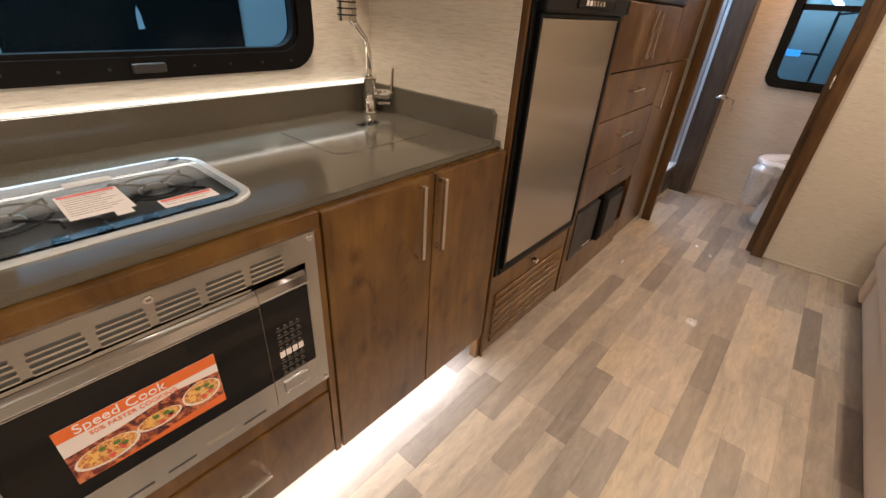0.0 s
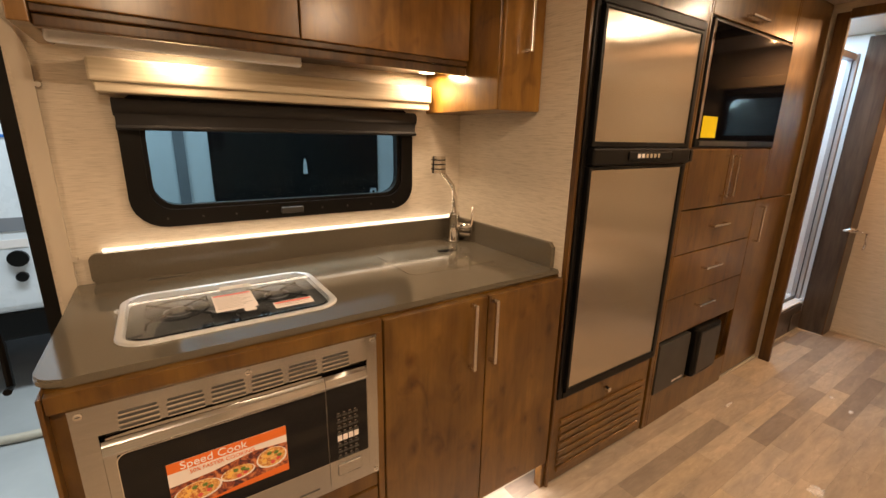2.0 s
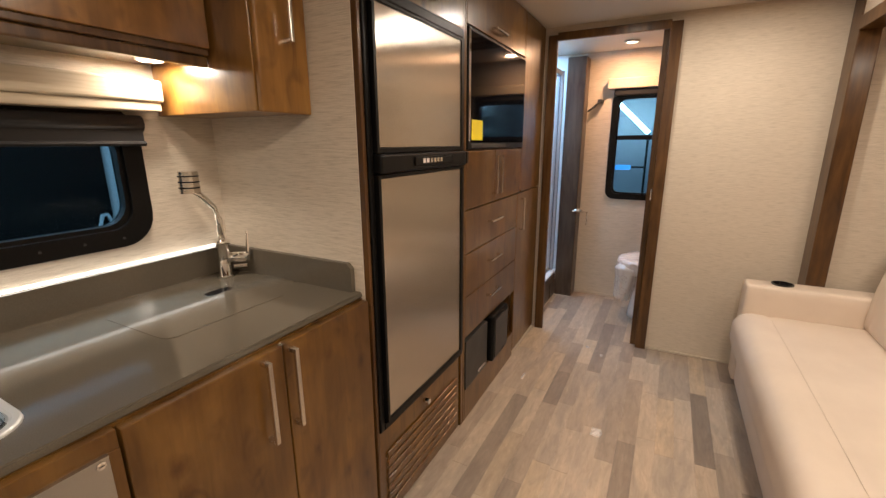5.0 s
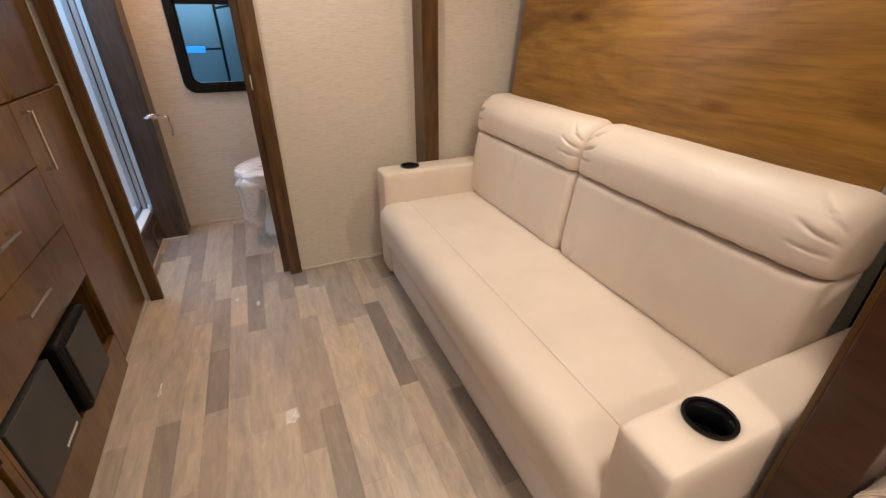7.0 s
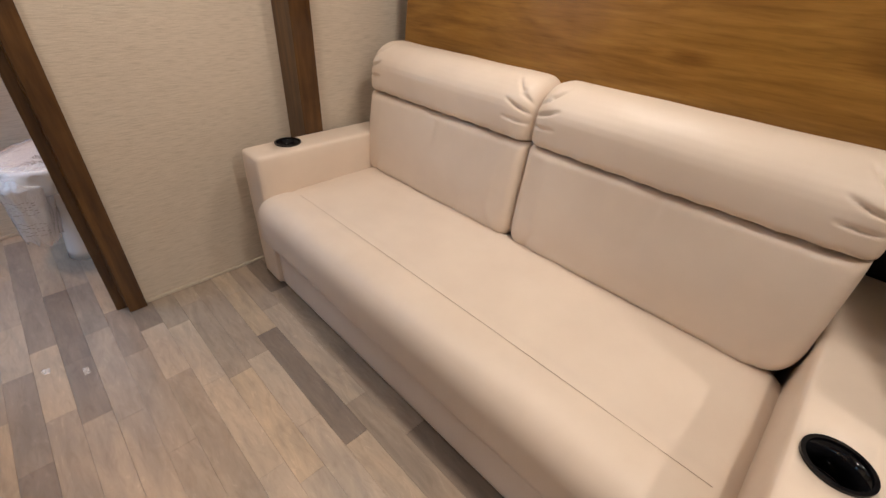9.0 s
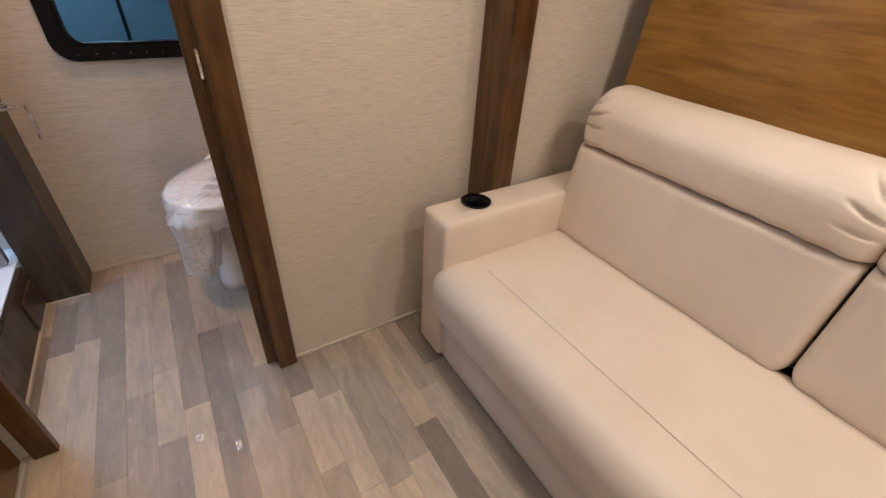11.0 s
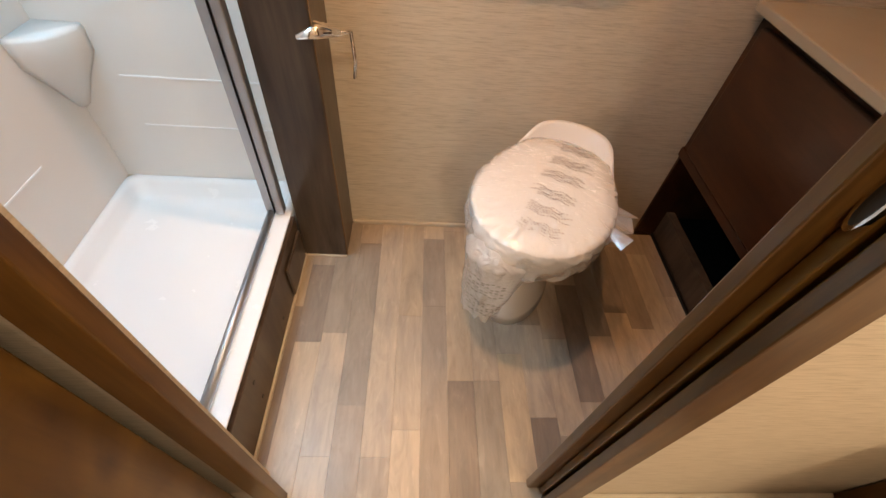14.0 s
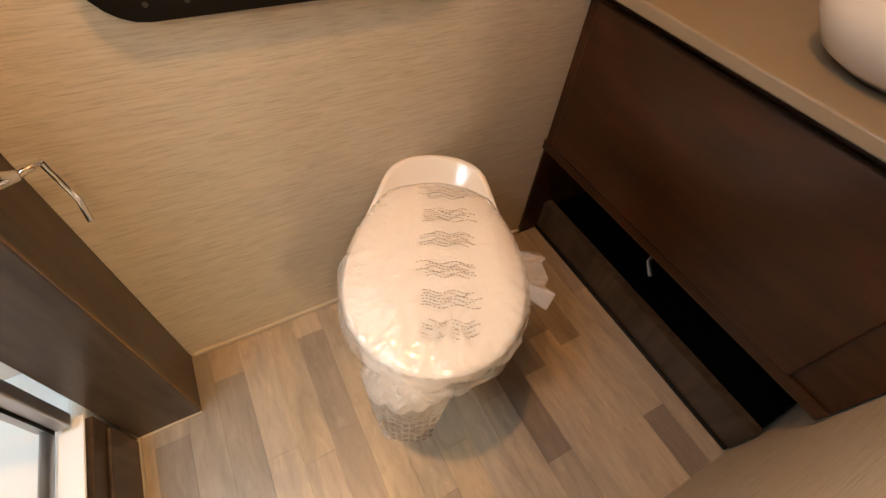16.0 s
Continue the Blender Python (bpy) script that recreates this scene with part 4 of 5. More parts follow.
for z0, z1, n in ((0.426, 1.252, "lower_door"), (1.318, 1.728, "freezer_door")):
    dd = part(n, ring([(1.478, z0), (2.063, z0), (2.063, z1), (1.478, z1)], [(1.49, z0 + 0.012), (2.04, z0 + 0.012), (2.04, z1 - 0.008), (1.49, z1 - 0.008)], face_x(-0.323), 0.036), BLACK, fr)
    part("steel_panel", box(-0.322, -0.291, 1.491, 2.039, z0 + 0.013, z1 - 0.009, 0.002), STEEL, dd, "brushed steel door panel")
ctl = part("control_strip", box(-0.323, -0.275, 1.478, 2.063, 1.256, 1.314, 0.008, 3), BLACK, fr)
part("button_plate", box(-0.2748, -0.2715, 1.66, 1.93, 1.272, 1.302, 0.004), BLACK, ctl)
for k in range(6):
    part("button", box(-0.2713, -0.2697, 1.71 + 0.024 * k, 1.725 + 0.024 * k, 1.28, 1.294), NICKEL if k > 1 else TAPE, ctl)
part("hinge", box(-0.30, -0.276, 2.066, 2.088, 1.262, 1.31, 0.003), BLACK, fr)

house = thing("refrigerator_surround", (-0.6, 1.77, 0.0), "brown maple housing round the refrigerator with a louvred panel", "cabinet")
part("left_stile", box(-0.945, -0.306, 1.436, 1.4505, 0.861, CEIL - 0.002, 0.002), TRIM, house)
part("left_stile_low", box(-0.33, -0.306, 1.4385, 1.4505, 0.0, 0.86, 0.002), TRIM, house)
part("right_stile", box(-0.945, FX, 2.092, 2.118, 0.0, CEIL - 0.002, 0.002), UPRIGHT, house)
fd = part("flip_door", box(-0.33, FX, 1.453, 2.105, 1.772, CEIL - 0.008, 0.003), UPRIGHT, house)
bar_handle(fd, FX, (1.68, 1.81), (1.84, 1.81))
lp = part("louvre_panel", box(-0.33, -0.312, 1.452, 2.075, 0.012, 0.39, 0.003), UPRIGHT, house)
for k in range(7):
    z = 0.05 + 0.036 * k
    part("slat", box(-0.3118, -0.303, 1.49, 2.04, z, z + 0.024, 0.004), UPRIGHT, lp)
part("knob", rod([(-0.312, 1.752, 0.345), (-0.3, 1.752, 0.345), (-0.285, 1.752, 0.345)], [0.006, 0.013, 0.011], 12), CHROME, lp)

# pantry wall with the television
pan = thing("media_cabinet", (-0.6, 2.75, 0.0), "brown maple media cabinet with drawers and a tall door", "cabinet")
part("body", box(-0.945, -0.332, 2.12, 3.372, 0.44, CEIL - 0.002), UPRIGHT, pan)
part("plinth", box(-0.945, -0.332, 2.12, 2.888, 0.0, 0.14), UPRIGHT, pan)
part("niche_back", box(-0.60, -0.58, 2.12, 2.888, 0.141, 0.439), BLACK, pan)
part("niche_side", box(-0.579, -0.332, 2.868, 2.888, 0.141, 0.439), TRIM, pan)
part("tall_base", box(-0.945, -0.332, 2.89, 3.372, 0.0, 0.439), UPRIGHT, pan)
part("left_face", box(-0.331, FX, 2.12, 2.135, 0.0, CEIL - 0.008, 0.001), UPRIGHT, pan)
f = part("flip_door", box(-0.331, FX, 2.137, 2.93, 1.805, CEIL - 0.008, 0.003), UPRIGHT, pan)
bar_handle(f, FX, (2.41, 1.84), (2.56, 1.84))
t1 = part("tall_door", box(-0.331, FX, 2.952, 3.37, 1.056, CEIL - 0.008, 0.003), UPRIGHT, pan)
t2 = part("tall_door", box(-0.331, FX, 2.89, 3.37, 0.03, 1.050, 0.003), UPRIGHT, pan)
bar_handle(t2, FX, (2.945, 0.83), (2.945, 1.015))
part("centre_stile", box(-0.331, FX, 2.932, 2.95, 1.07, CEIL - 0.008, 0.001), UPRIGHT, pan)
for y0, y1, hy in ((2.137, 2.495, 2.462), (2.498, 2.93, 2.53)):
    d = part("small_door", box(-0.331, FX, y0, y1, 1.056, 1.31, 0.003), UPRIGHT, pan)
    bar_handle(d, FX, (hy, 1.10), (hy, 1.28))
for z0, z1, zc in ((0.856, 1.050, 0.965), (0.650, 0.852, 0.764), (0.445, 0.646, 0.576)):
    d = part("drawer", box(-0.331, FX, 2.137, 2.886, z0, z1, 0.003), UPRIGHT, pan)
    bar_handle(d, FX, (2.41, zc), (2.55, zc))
tv = thing("television", (-0.34, 2.54, 1.315), "flat black television set into the media cabinet", "television")
part("shell", box(-0.331, -0.305, 2.142, 2.945, 1.316, 1.80, 0.006), BLACK, tv)
part("screen", box(-0.3049, -0.3035, 2.162, 2.928, 1.345, 1.785), SCREEN, tv)
part("energy_label", box(-0.3034, -0.303, 2.175, 2.30, 1.355, 1.44), YELLOW, tv, "yellow energy label")
part("lower_trim", box(-0.305, -0.3, 2.17, 2.62, 1.322, 1.34, 0.002), GREY, tv)
part("film_strip", box(-0.305, -0.301, 2.145, 2.16, 1.35, 1.79, 0.001), CHROME, tv)
furn = thing("furnace_cover", (-0.31, 2.27, 0.165), "flat dark grey furnace cover with a row of vent holes", "furnace cover")
part("plate", box(-0.331, -0.304, 2.14, 2.42, 0.17, 0.425, 0.002), GREY, furn)
for k in range(8):
    part("vent_hole", box(-0.3038, -0.3025, 2.30 + 0.012 * k, 2.306 + 0.012 * k, 0.19, 0.20), TAPE, furn)
part("pantry_face", box(-0.331, FX, 2.137, 2.886, 0.0, 0.165, 0.002), UPRIGHT, pan)
heat = thing("fuse_panel", (-0.3, 2.58, 0.165), "black rounded power converter panel standing proud", "fuse panel")
part("case", box(-0.45, -0.282, 2.455, 2.70, 0.166, 0.436, 0.016, 3), BLACK, heat)
part("cover", box(-0.2818, -0.277, 2.475, 2.68, 0.19, 0.415, 0.004), GREY, heat)
for k in range(5):
    part("breaker", box(-0.45, -0.40, 2.715 + 0.017 * k, 2.728 + 0.017 * k, 0.22, 0.36, 0.002), GREY, heat)

# the media wall stands a little out of line with the galley
for whole in (pan, tv, furn, heat):
    for piece in whole.children_recursive:
        for v in piece.data.vertices:
            v.co.x -= 0.014 * (WHERE[piece.name].y + v.co.y - 2.12)

# ---- sofa in the slide-out ----
sofa = thing("sofa", (1.25, 2.33, 0.0), "cream leather two-seat sofa with cup holders in its arms", "sofa")
part("base", soft_box(0.905, 1.60, 1.50, 3.14, 0.03, 0.30, 0.02, n=8), LEATHER, sofa, smooth=True)
seat = soft_box(0.853, 1.47, 1.497, 3.172, 0.225, 0.448, 0.08, (0, 0, 0.006), 26, 0.003, 3)
for v in seat.verts:
    if v.co.z > 0.4:
        v.co.z -= 0.006 * math.exp(-((v.co.x - 1.01) / 0.014) ** 2)
seat_ob = part("seat", seat, LEATHER, sofa, smooth=True)
part("seam", rod([(1.012, 1.56 + 0.1 * k, 0.4448 + 0.005 * (1 - ((k - 7.5) / 7.5) ** 2)) for k in range(16)], 0.0009, 6), THREAD, seat_ob)
part("front_welt", rod([(0.905, 1.52, 0.25), (0.905, 3.12, 0.25)], 0.006, 6), SEAM, sofa)
for y0, y1 in ((3.122, 3.262), (1.386, 1.518)):
    arm = part("arm", soft_box(0.893, 1.645 if y0 > 2 else 1.79, y0, y1, 0.03, 0.60, 0.016, (0.003, 0.003, 0.003), 10, 0.002, y0), LEATHER, sofa, smooth=True)
    cy, cx = (3.205, 1.06) if y0 > 2 else (1.453, 1.06)
    circ = [(math.cos(k * math.pi / 16), math.sin(k * math.pi / 16)) for k in range(32)]
    cut_hole(arm, rod([(cx, cy, 0.53), (cx, cy, 0.7)], 0.0465, 32))
    h = part("cup_holder", ring([(0.05 * a, 0.05 * b) for a, b in circ], [(0.043 * a, 0.043 * b) for a, b in circ], lambda u, v, w: (cx + u, cy + v, 0.601 + w), 0.006), GLOSS, arm, "black plastic cup holder")
    part("cup_floor", prism([(0.0435 * a, 0.0435 * b) for a, b in circ], lambda u, v, w: (cx + u, cy + v, 0.536 + w), 0.002), GLOSS, arm)
    part("cup_wall", ring([(0.046 * a, 0.046 * b) for a, b in circ], [(0.0432 * a, 0.0432 * b) for a, b in circ], lambda u, v, w: (cx + u, cy + v, 0.5385 + w), 0.062), GLOSS, arm, smooth=True)


def bolster(x0, x1, y0, y1, z0, z1, radii, keep, bulge, seed, end=0.05, low_end=(0.0, 0.0)):
    """A stuffed cushion along y: a rounded section that draws in towards both ends.
    radii: front low, front high, back high, back low; keep: which of low, high stay level."""
    bm = bmesh.new()
    steps = [end * (1 - math.cos(math.pi / 2 * k / 7)) for k in range(8)]
    ys = [y0 + d for d in steps] + [y0 + end + 0.005 * k for k in range(1, 15)]
    inner = y0 + end + 0.07
    ys += [inner + (y0 + y1 - 2 * inner) * k / 40 for k in range(1, 40)]
    ys += [y0 + y1 - y for y in reversed(ys[:22])]
    loops = []
    for y in ys:
        d = min(y - y0, y1 - y)
        e = end - math.sqrt(max(0, end * end - max(0, end - d) ** 2))
        lift = 0.0
        turn = low_end[0] if y - y0 < y1 - y else low_end[1]
        if d < turn:
            lift = 0.75 * (turn - math.sqrt(max(0, turn ** 2 - (turn - d) ** 2)))
        a, b = x0 + e, x1 - 0.6 * e
        c, h = z0 + (0 if keep[0] else lift + 0.3 * e), z1 - (0 if keep[1] else 0.85 * e)
        pts = []
        for (cx, cz), r, start in (((a, c), radii[0], 270), ((a, h), radii[1], 180), ((b, h), radii[2], 90), ((b, c), radii[3], 0)):
            r = min(r, (b - a) / 2.02, (h - c) / 2.02)
            mx, mz = (cx + r if cx == a else cx - r), (cz + r if cz == c else cz - r)
            pts += [(mx + r * math.cos(radians(start - 11.25 * k)), mz + r * math.sin(radians(start - 11.25 * k))) for k in range(9)]
        fine = []
        for k, p in enumerate(pts):
            q = pts[(k + 1) % len(pts)]
            n = max(1, int(math.dist(p, q) / 0.016)) if k == 8 else max(1, min(8, int(math.dist(p, q) / 0.03)))
            fine += [(p, q, j / n) for j in range(n)]
        row = []
        for p, q, f in fine:
            x, z = p[0] + (q[0] - p[0]) * f, p[1] + (q[1] - p[1]) * f
            u = (z - c) / (h - c)
            side = 1 - min(1, (x - a) / 0.05)
            x -= bulge * max(0, 4 * u * (1 - u)) * max(0, side) * min(1, d / 0.12 + 0.25)
            w = Vector((x * 9 + seed, y * 7, z * 9))
            x += 0.0045 * noise.noise(w)
            z += 0.002 * noise.noise(w + Vector((4, 7, 2)))
            row.append((x, y, z))
        loops.append(row)
    # equal counts along each ring, taken by length
    rings = []
    for row in loops:
        m = len(row)
        lens = [0.0]
        for k in range(m):
            lens.append(lens[-1] + math.dist(row[k], row[(k + 1) % m]))
        out, k = [], 0
        for j in range(150):
            at = lens[-1] * j / 150
            while lens[k + 1] < at:
                k += 1
            f = (at - lens[k]) / max(1e-9, lens[k + 1] - lens[k])
            out.append(bm.verts.new(Vector(row[k]).lerp(Vector(row[(k + 1) % m]), f)))
        rings.append(out)
    for a, b in zip(rings, rings[1:]):
        for k in range(150):
            bm.faces.new((a[k], a[(k + 1) % 150], b[(k + 1) % 150], b[k]))
    bm.faces.new(rings[0]), bm.faces.new(rings[-1])
    return bm


for y0, y1, s in ((2.352, 3.148, 1), (1.522, 2.346, 7)):
    low = bolster(1.398, 1.58, y0, y1, 0.43, 0.7695, (0.04, 0.024, 0.02, 0.03), (False, True), 0.018, s, 0.032, (0.11 if s == 7 else 0.05, 0.05))
    up = bolster(1.386, 1.59, y0 - 0.004, y1 + 0.004, 0.773, 0.952, (0.028, 0.085, 0.08, 0.02), (True, False), 0.012, s + 3, 0.055)
    for bm in (low, up):
        for v in bm.verts:
            v.co.x += 0.10 * (v.co.z - 0.445) - 0.012
    for v in low.verts:
        # drawn-in folds down the middle of the panel and at its seams
        for yc, lean, deep in ((0.47, 0.2, 0.004), (0.52, -0.12, 0.005), (0.2, 0.3, 0.002), (0.66, 0.25, 0.0025)):
            v.co.x += deep * math.exp(-((v.co.y - y0 - yc * (y1 - y0) - lean * (v.co.z - 0.6)) / 0.014) ** 2) * max(0, min(1, (v.co.z - 0.5) * 5))
        v.co.x += 0.0025 * math.sin(95 * v.co.y + s) * math.exp(-((v.co.z - 0.765) / 0.018) ** 2)
        for end, way in ((y0, 1), (y1, -1)):
            d = (v.co.y - end) * way
            v.co.x += 0.006 * math.exp(-((d - 0.07 - 0.55 * (v.co.z - 0.45)) / 0.012) ** 2) * max(0, 1 - (v.co.z - 0.43) / 0.16)
    for v in up.verts:
        v.co.x += 0.003 * math.sin(80 * v.co.y + 2 * s) * math.exp(-((v.co.z - 0.782) / 0.02) ** 2)
        for end, way in ((y0, 1), (y1, -1)):
            d = (v.co.y - end) * way
            if 0.0 < d < 0.1:
                for zz, deep, slope in ((0.838, 0.018, 0.1), (0.878, 0.022, 0.35), (0.918, 0.018, 0.7)):
                    line = v.co.z - zz - slope * (d - 0.05)
                    fade = max(0, 1 - abs(d - 0.046) / 0.05)
                    v.co += Vector((0.9, 0, -0.5)) * deep * math.exp(-(line / 0.0038) ** 2) * fade
    part("back_cushion", low, LEATHER, sofa, smooth=True)
    part("headrest", up, LEATHER, sofa, smooth=True)
    # dark rod sunk in the gap, standing in for the crease's shadow
    part("crease_piping", rod([(1.456, y0 + 0.03, 0.7712), (1.455, (y0 + y1) / 2, 0.7712), (1.456, y1 - 0.03, 0.7712)], 0.0035, 8), SEAM, sofa)
panel = thing("fold_down_bed", (1.75, 2.4, 0.5), "folded bed with a golden maple wood underside behind the sofa", "bed")
tilt = lambda x, z: x + (z - 0.9) * 0.097
bm = bmesh.new()
box(1.645, 1.80, 1.585, 3.20, 0.45, 1.80, 0.004, 2, bm)
for v in bm.verts:
    v.co.x = tilt(v.co.x, v.co.z)
part("underside", bm, PANEL, panel)
bm = box(1.64, 1.70, 1.568, 1.584, 0.90, 1.80, 0.002)
for v in bm.verts:
    v.co.x = tilt(v.co.x, v.co.z)
part("edge_strip", bm, ALU, panel, "grey aluminium edge strip")
part("end_cover", box(1.80, 2.05, 1.40, 1.566, 0.3, 1.80, 0.003), BLACK, panel)
seat2 = thing("armchair", (1.4, 0.8, 0.0), "cream leather armchair with double-stitched piping", "armchair")
part("base", soft_box(1.09, 1.7, 0.45, 1.255, 0.02, 0.35, 0.03, n=6), LEATHER, seat2, smooth=True)
part("seat", soft_box(1.02, 1.6, 0.6, 1.10, 0.33, 0.50, 0.06, (0, 0, 0.015), 12, 0.004, 5), LEATHER, seat2, smooth=True)
part("arm", soft_box(1.07, 1.7, 1.08, 1.26, 0.30, 0.64, 0.07, (0.004, 0.004, 0.004), 12, 0.003, 2), LEATHER, seat2, smooth=True)
part("backrest", soft_box(1.36, 1.75, 0.47, 1.258, 0.45, 0.95, 0.08, (0.01, 0, 0.01), 12, 0.004, 6), LEATHER, seat2, smooth=True)
for dx in (0.0, 0.012):
    part("stitching", rod([(1.15 + dx, 1.0805, 0.55), (1.15 + dx, 1.085, 0.598), (1.15 + dx, 1.105, 0.63), (1.15 + dx, 1.14, 0.643), (1.15 + dx, 1.17, 0.6455), (1.15 + dx, 1.2, 0.643), (1.15 + dx, 1.235, 0.63), (1.15 + dx, 1.255, 0.598), (1.15 + dx, 1.2595, 0.55)], 0.0025, 6), THREAD, seat2)

# ---- bath ----
pan_t = thing("shower_pan", (-0.66, 3.9, 0.0), "white moulded shower pan with a raised rim", "shower pan")
levels = ((0.0, 0.05, 0.06), (0.0, 0.05, 0.196), (0.006, 0.05, 0.203), (0.022, 0.05, 0.204), (0.034, 0.05, 0.19), (0.05, 0.055, 0.155), (0.066, 0.06, 0.145), (0.1, 0.06, 0.143))
bm = bmesh.new()
loops = [[bm.verts.new((u - 0.657, v + 3.89, z)) for u, v in rounded(0.583 - 2 * d, 0.876 - 2 * d, q, 8)] for d, q, z in levels]
for a, b in zip(loops, loops[1:]):
    for k in range(len(a)):
        bm.faces.new((a[k], a[(k + 1) % len(a)], b[(k + 1) % len(a)], b[k]))
bm.faces.new(loops[0]), bm.faces.new(loops[-1])
part("tray", bm, WHITE, pan_t, smooth=True)
dn = part("drain", rod([(-0.685, 3.53, 0.143), (-0.685, 3.53, 0.148)], [0.042, 0.036], 24), NICKEL, pan_t)
for k in range(8):
    a = k * math.pi / 4
    part("hole", rod([(-0.685 + 0.022 * math.cos(a), 3.53 + 0.022 * math.sin(a), 0.1482), (-0.685 + 0.022 * math.cos(a), 3.53 + 0.022 * math.sin(a), 0.1488)], 0.005, 8), INK, dn)
part("threshold", box(-0.405, -0.358, 3.475, 4.153, 0.2155, 0.223, 0.003), WHITE, pan_t)
curb = thing("shower_curb", (-0.36, 3.8, 0.0), "dark wood kick panel below the shower", "panel")
part("board", box(-0.372, -0.354, 3.472, 4.153, 0.0, 0.20, 0.002), DARK, curb)
part("edge_strip", box(-0.3535, -0.346, 3.472, 4.153, 0.0, 0.014, 0.002), JAMB, curb)
gr = part("vent", box(-0.3538, -0.345, 3.97, 4.14, 0.02, 0.15, 0.004), DARK, curb)
for y, z in ((3.62, 0.06), (3.86, 0.06), (3.62, 0.15)):
    part("screw", rod([(-0.3538, y, z), (-0.351, y, z)], 0.006, 8), INK, curb)
sur = thing("shower_surround", (-0.7, 3.9, 0.215), "white moulded shower wall panels with fine joints", "shower wall")
part("back_panel", box(-0.948, -0.372, 4.315, 4.3285, 0.205, CEIL - 0.01), GEL_SHADED, sur)
part("side_panel", box(-0.9485, -0.935, 3.466, 4.314, 0.205, CEIL - 0.01), GEL_SHADED, sur)
part("near_panel", box(-0.934, -0.375, 3.452, 3.465, 0.205, CEIL - 0.01), GEL_SHADED, sur)
for z in (0.405, 0.56, 1.0, 1.45):
    part("joint", box(-0.79, -0.40, 4.3125, 4.3148, z, z + 0.006, 0.001, 1), WHITE, sur)
part("joint", box(-0.9348, -0.9325, 3.6, 4.07, 0.43, 0.437, 0.001, 1), WHITE, sur)
fan = [(0.0, 0.0)] + [(math.sin(radians(a)), -math.cos(radians(a))) for a in range(0, 91, 10)]
bm = bmesh.new()
loops = [[bm.verts.new((-0.9345 + q * a, 4.3145 + q * b, z)) for a, b in fan] for q, z in ((0.02, 0.47), (0.07, 0.56), (0.115, 0.63), (0.12, 0.69), (0.115, 0.70))]
for a, b in zip(loops, loops[1:]):
    for k in range(len(a)):
        bm.faces.new((a[k], a[(k + 1) % len(a)], b[(k + 1) % len(a)], b[k]))
bm.faces.new(loops[0]), bm.faces.new(loops[-1])
part("corner_shelf", bm, GEL_SHADED, sur, smooth=True)
part("skylight", box(-0.88, -0.48, 3.65, 4.15, CEIL - 0.006, CEIL - 0.001), SKY, sur)
sd = thing("shower_door", (-0.4, 3.8, 0.223), "folding shower door track and post in dull aluminium", "shower door")
part("floor_track", rod([(-0.415, 3.47, 0.232), (-0.415, 4.15, 0.232)], 0.012, 10), ALU, sd, smooth=True)
part("wall_post", box(-0.43, -0.40, 4.135, 4.154, 0.235, 1.9, 0.004), ALU, sd)
part("fold_leaf", box(-0.398, -0.372, 4.125, 4.154, 0.235, 1.9, 0.004), ALU, sd)
part("seal", box(-0.3995, -0.3985, 4.12, 4.15, 0.24, 1.89), BLACK, sd)
part("head_track", box(-0.43, -0.385, 3.47, 4.13, 1.86, 1.9, 0.003), ALU, sd)
part("hinge_clip", box(-0.39, -0.37, 4.115, 4.1245, 1.0, 1.12, 0.003), ALU, sd)
stub = thing("shower_pilaster", (-0.28, 4.24, 0.0), "dark stained wood pilaster between shower and toilet", "pilaster", kind="structure")
part("panel", box(-0.352, -0.206, 4.157, 4.328, 0.0, 2.0, 0.003), DARK, stub)
part("front_edge", box(-0.345, -0.205, 4.151, 4.1565, 0.0, 0.008, 0.001), JAMB, stub)
part("corner_edge", box(-0.2058, -0.2035, 4.157, 4.163, 0.01, 2.0), UPRIGHT, stub)
tp = thing("paper_holder", (-0.19, 4.17, 0.78), "chrome toilet paper holder on the dark pilaster", "paper holder")
part("mount", rod([(-0.206, 4.19, 0.775), (-0.17, 4.19, 0.775)], [0.02, 0.012], 12), CHROME, tp)
part("arm", rod([(-0.24, 4.145, 0.775), (-0.2, 4.165, 0.782), (-0.15, 4.19, 0.77)], [0.006, 0.018, 0.007], 10), CHROME, tp, smooth=True)
part("loop", rod([(-0.15, 4.19, 0.77), (-0.13, 4.215, 0.765), (-0.125, 4.22, 0.69), (-0.13, 4.215, 0.65)], 0.005, 8), CHROME, tp, smooth=True)
# toilet
toilet = thing("toilet", (0.42, 4.08, 0.0), "white toilet wrapped in clear plastic film", "toilet")
TC, AX = Vector((0.40, 4.06)), Vector((-0.46, -0.888))
SD = Vector((-AX.y, AX.x))


def oval(s0, s1, w, n=56):
    """Outline along the toilet's axis: a straight narrow back at s0, a round front at s1."""
    s1, w = (s1 - 0.018, 0.965 * w) if s1 > 0.2 else (s1, w)
    out = []
    for k in range(n):
        a = 2 * math.pi * k / n
        t = 0.5 + 0.5 * math.cos(a)
        if t > 0.56:
            ww = math.sqrt(max(0, 1 - ((t - 0.56) / 0.44) ** 2.1))
        else:
            q = t / 0.56
            ww = 0.56 + 0.44 * math.sin(q * math.pi / 2) ** 1.12
        if t < 0.13:
            ww *= math.sqrt(max(0, 1 - (1 - t / 0.13) ** 2.3))
        out.append(TC + AX * (s0 + (s1 - s0) * t) + SD * (1.06 * w * ww * math.copysign(1, math.sin(a)) if abs(math.sin(a)) > 1e-6 else 0))
    return out


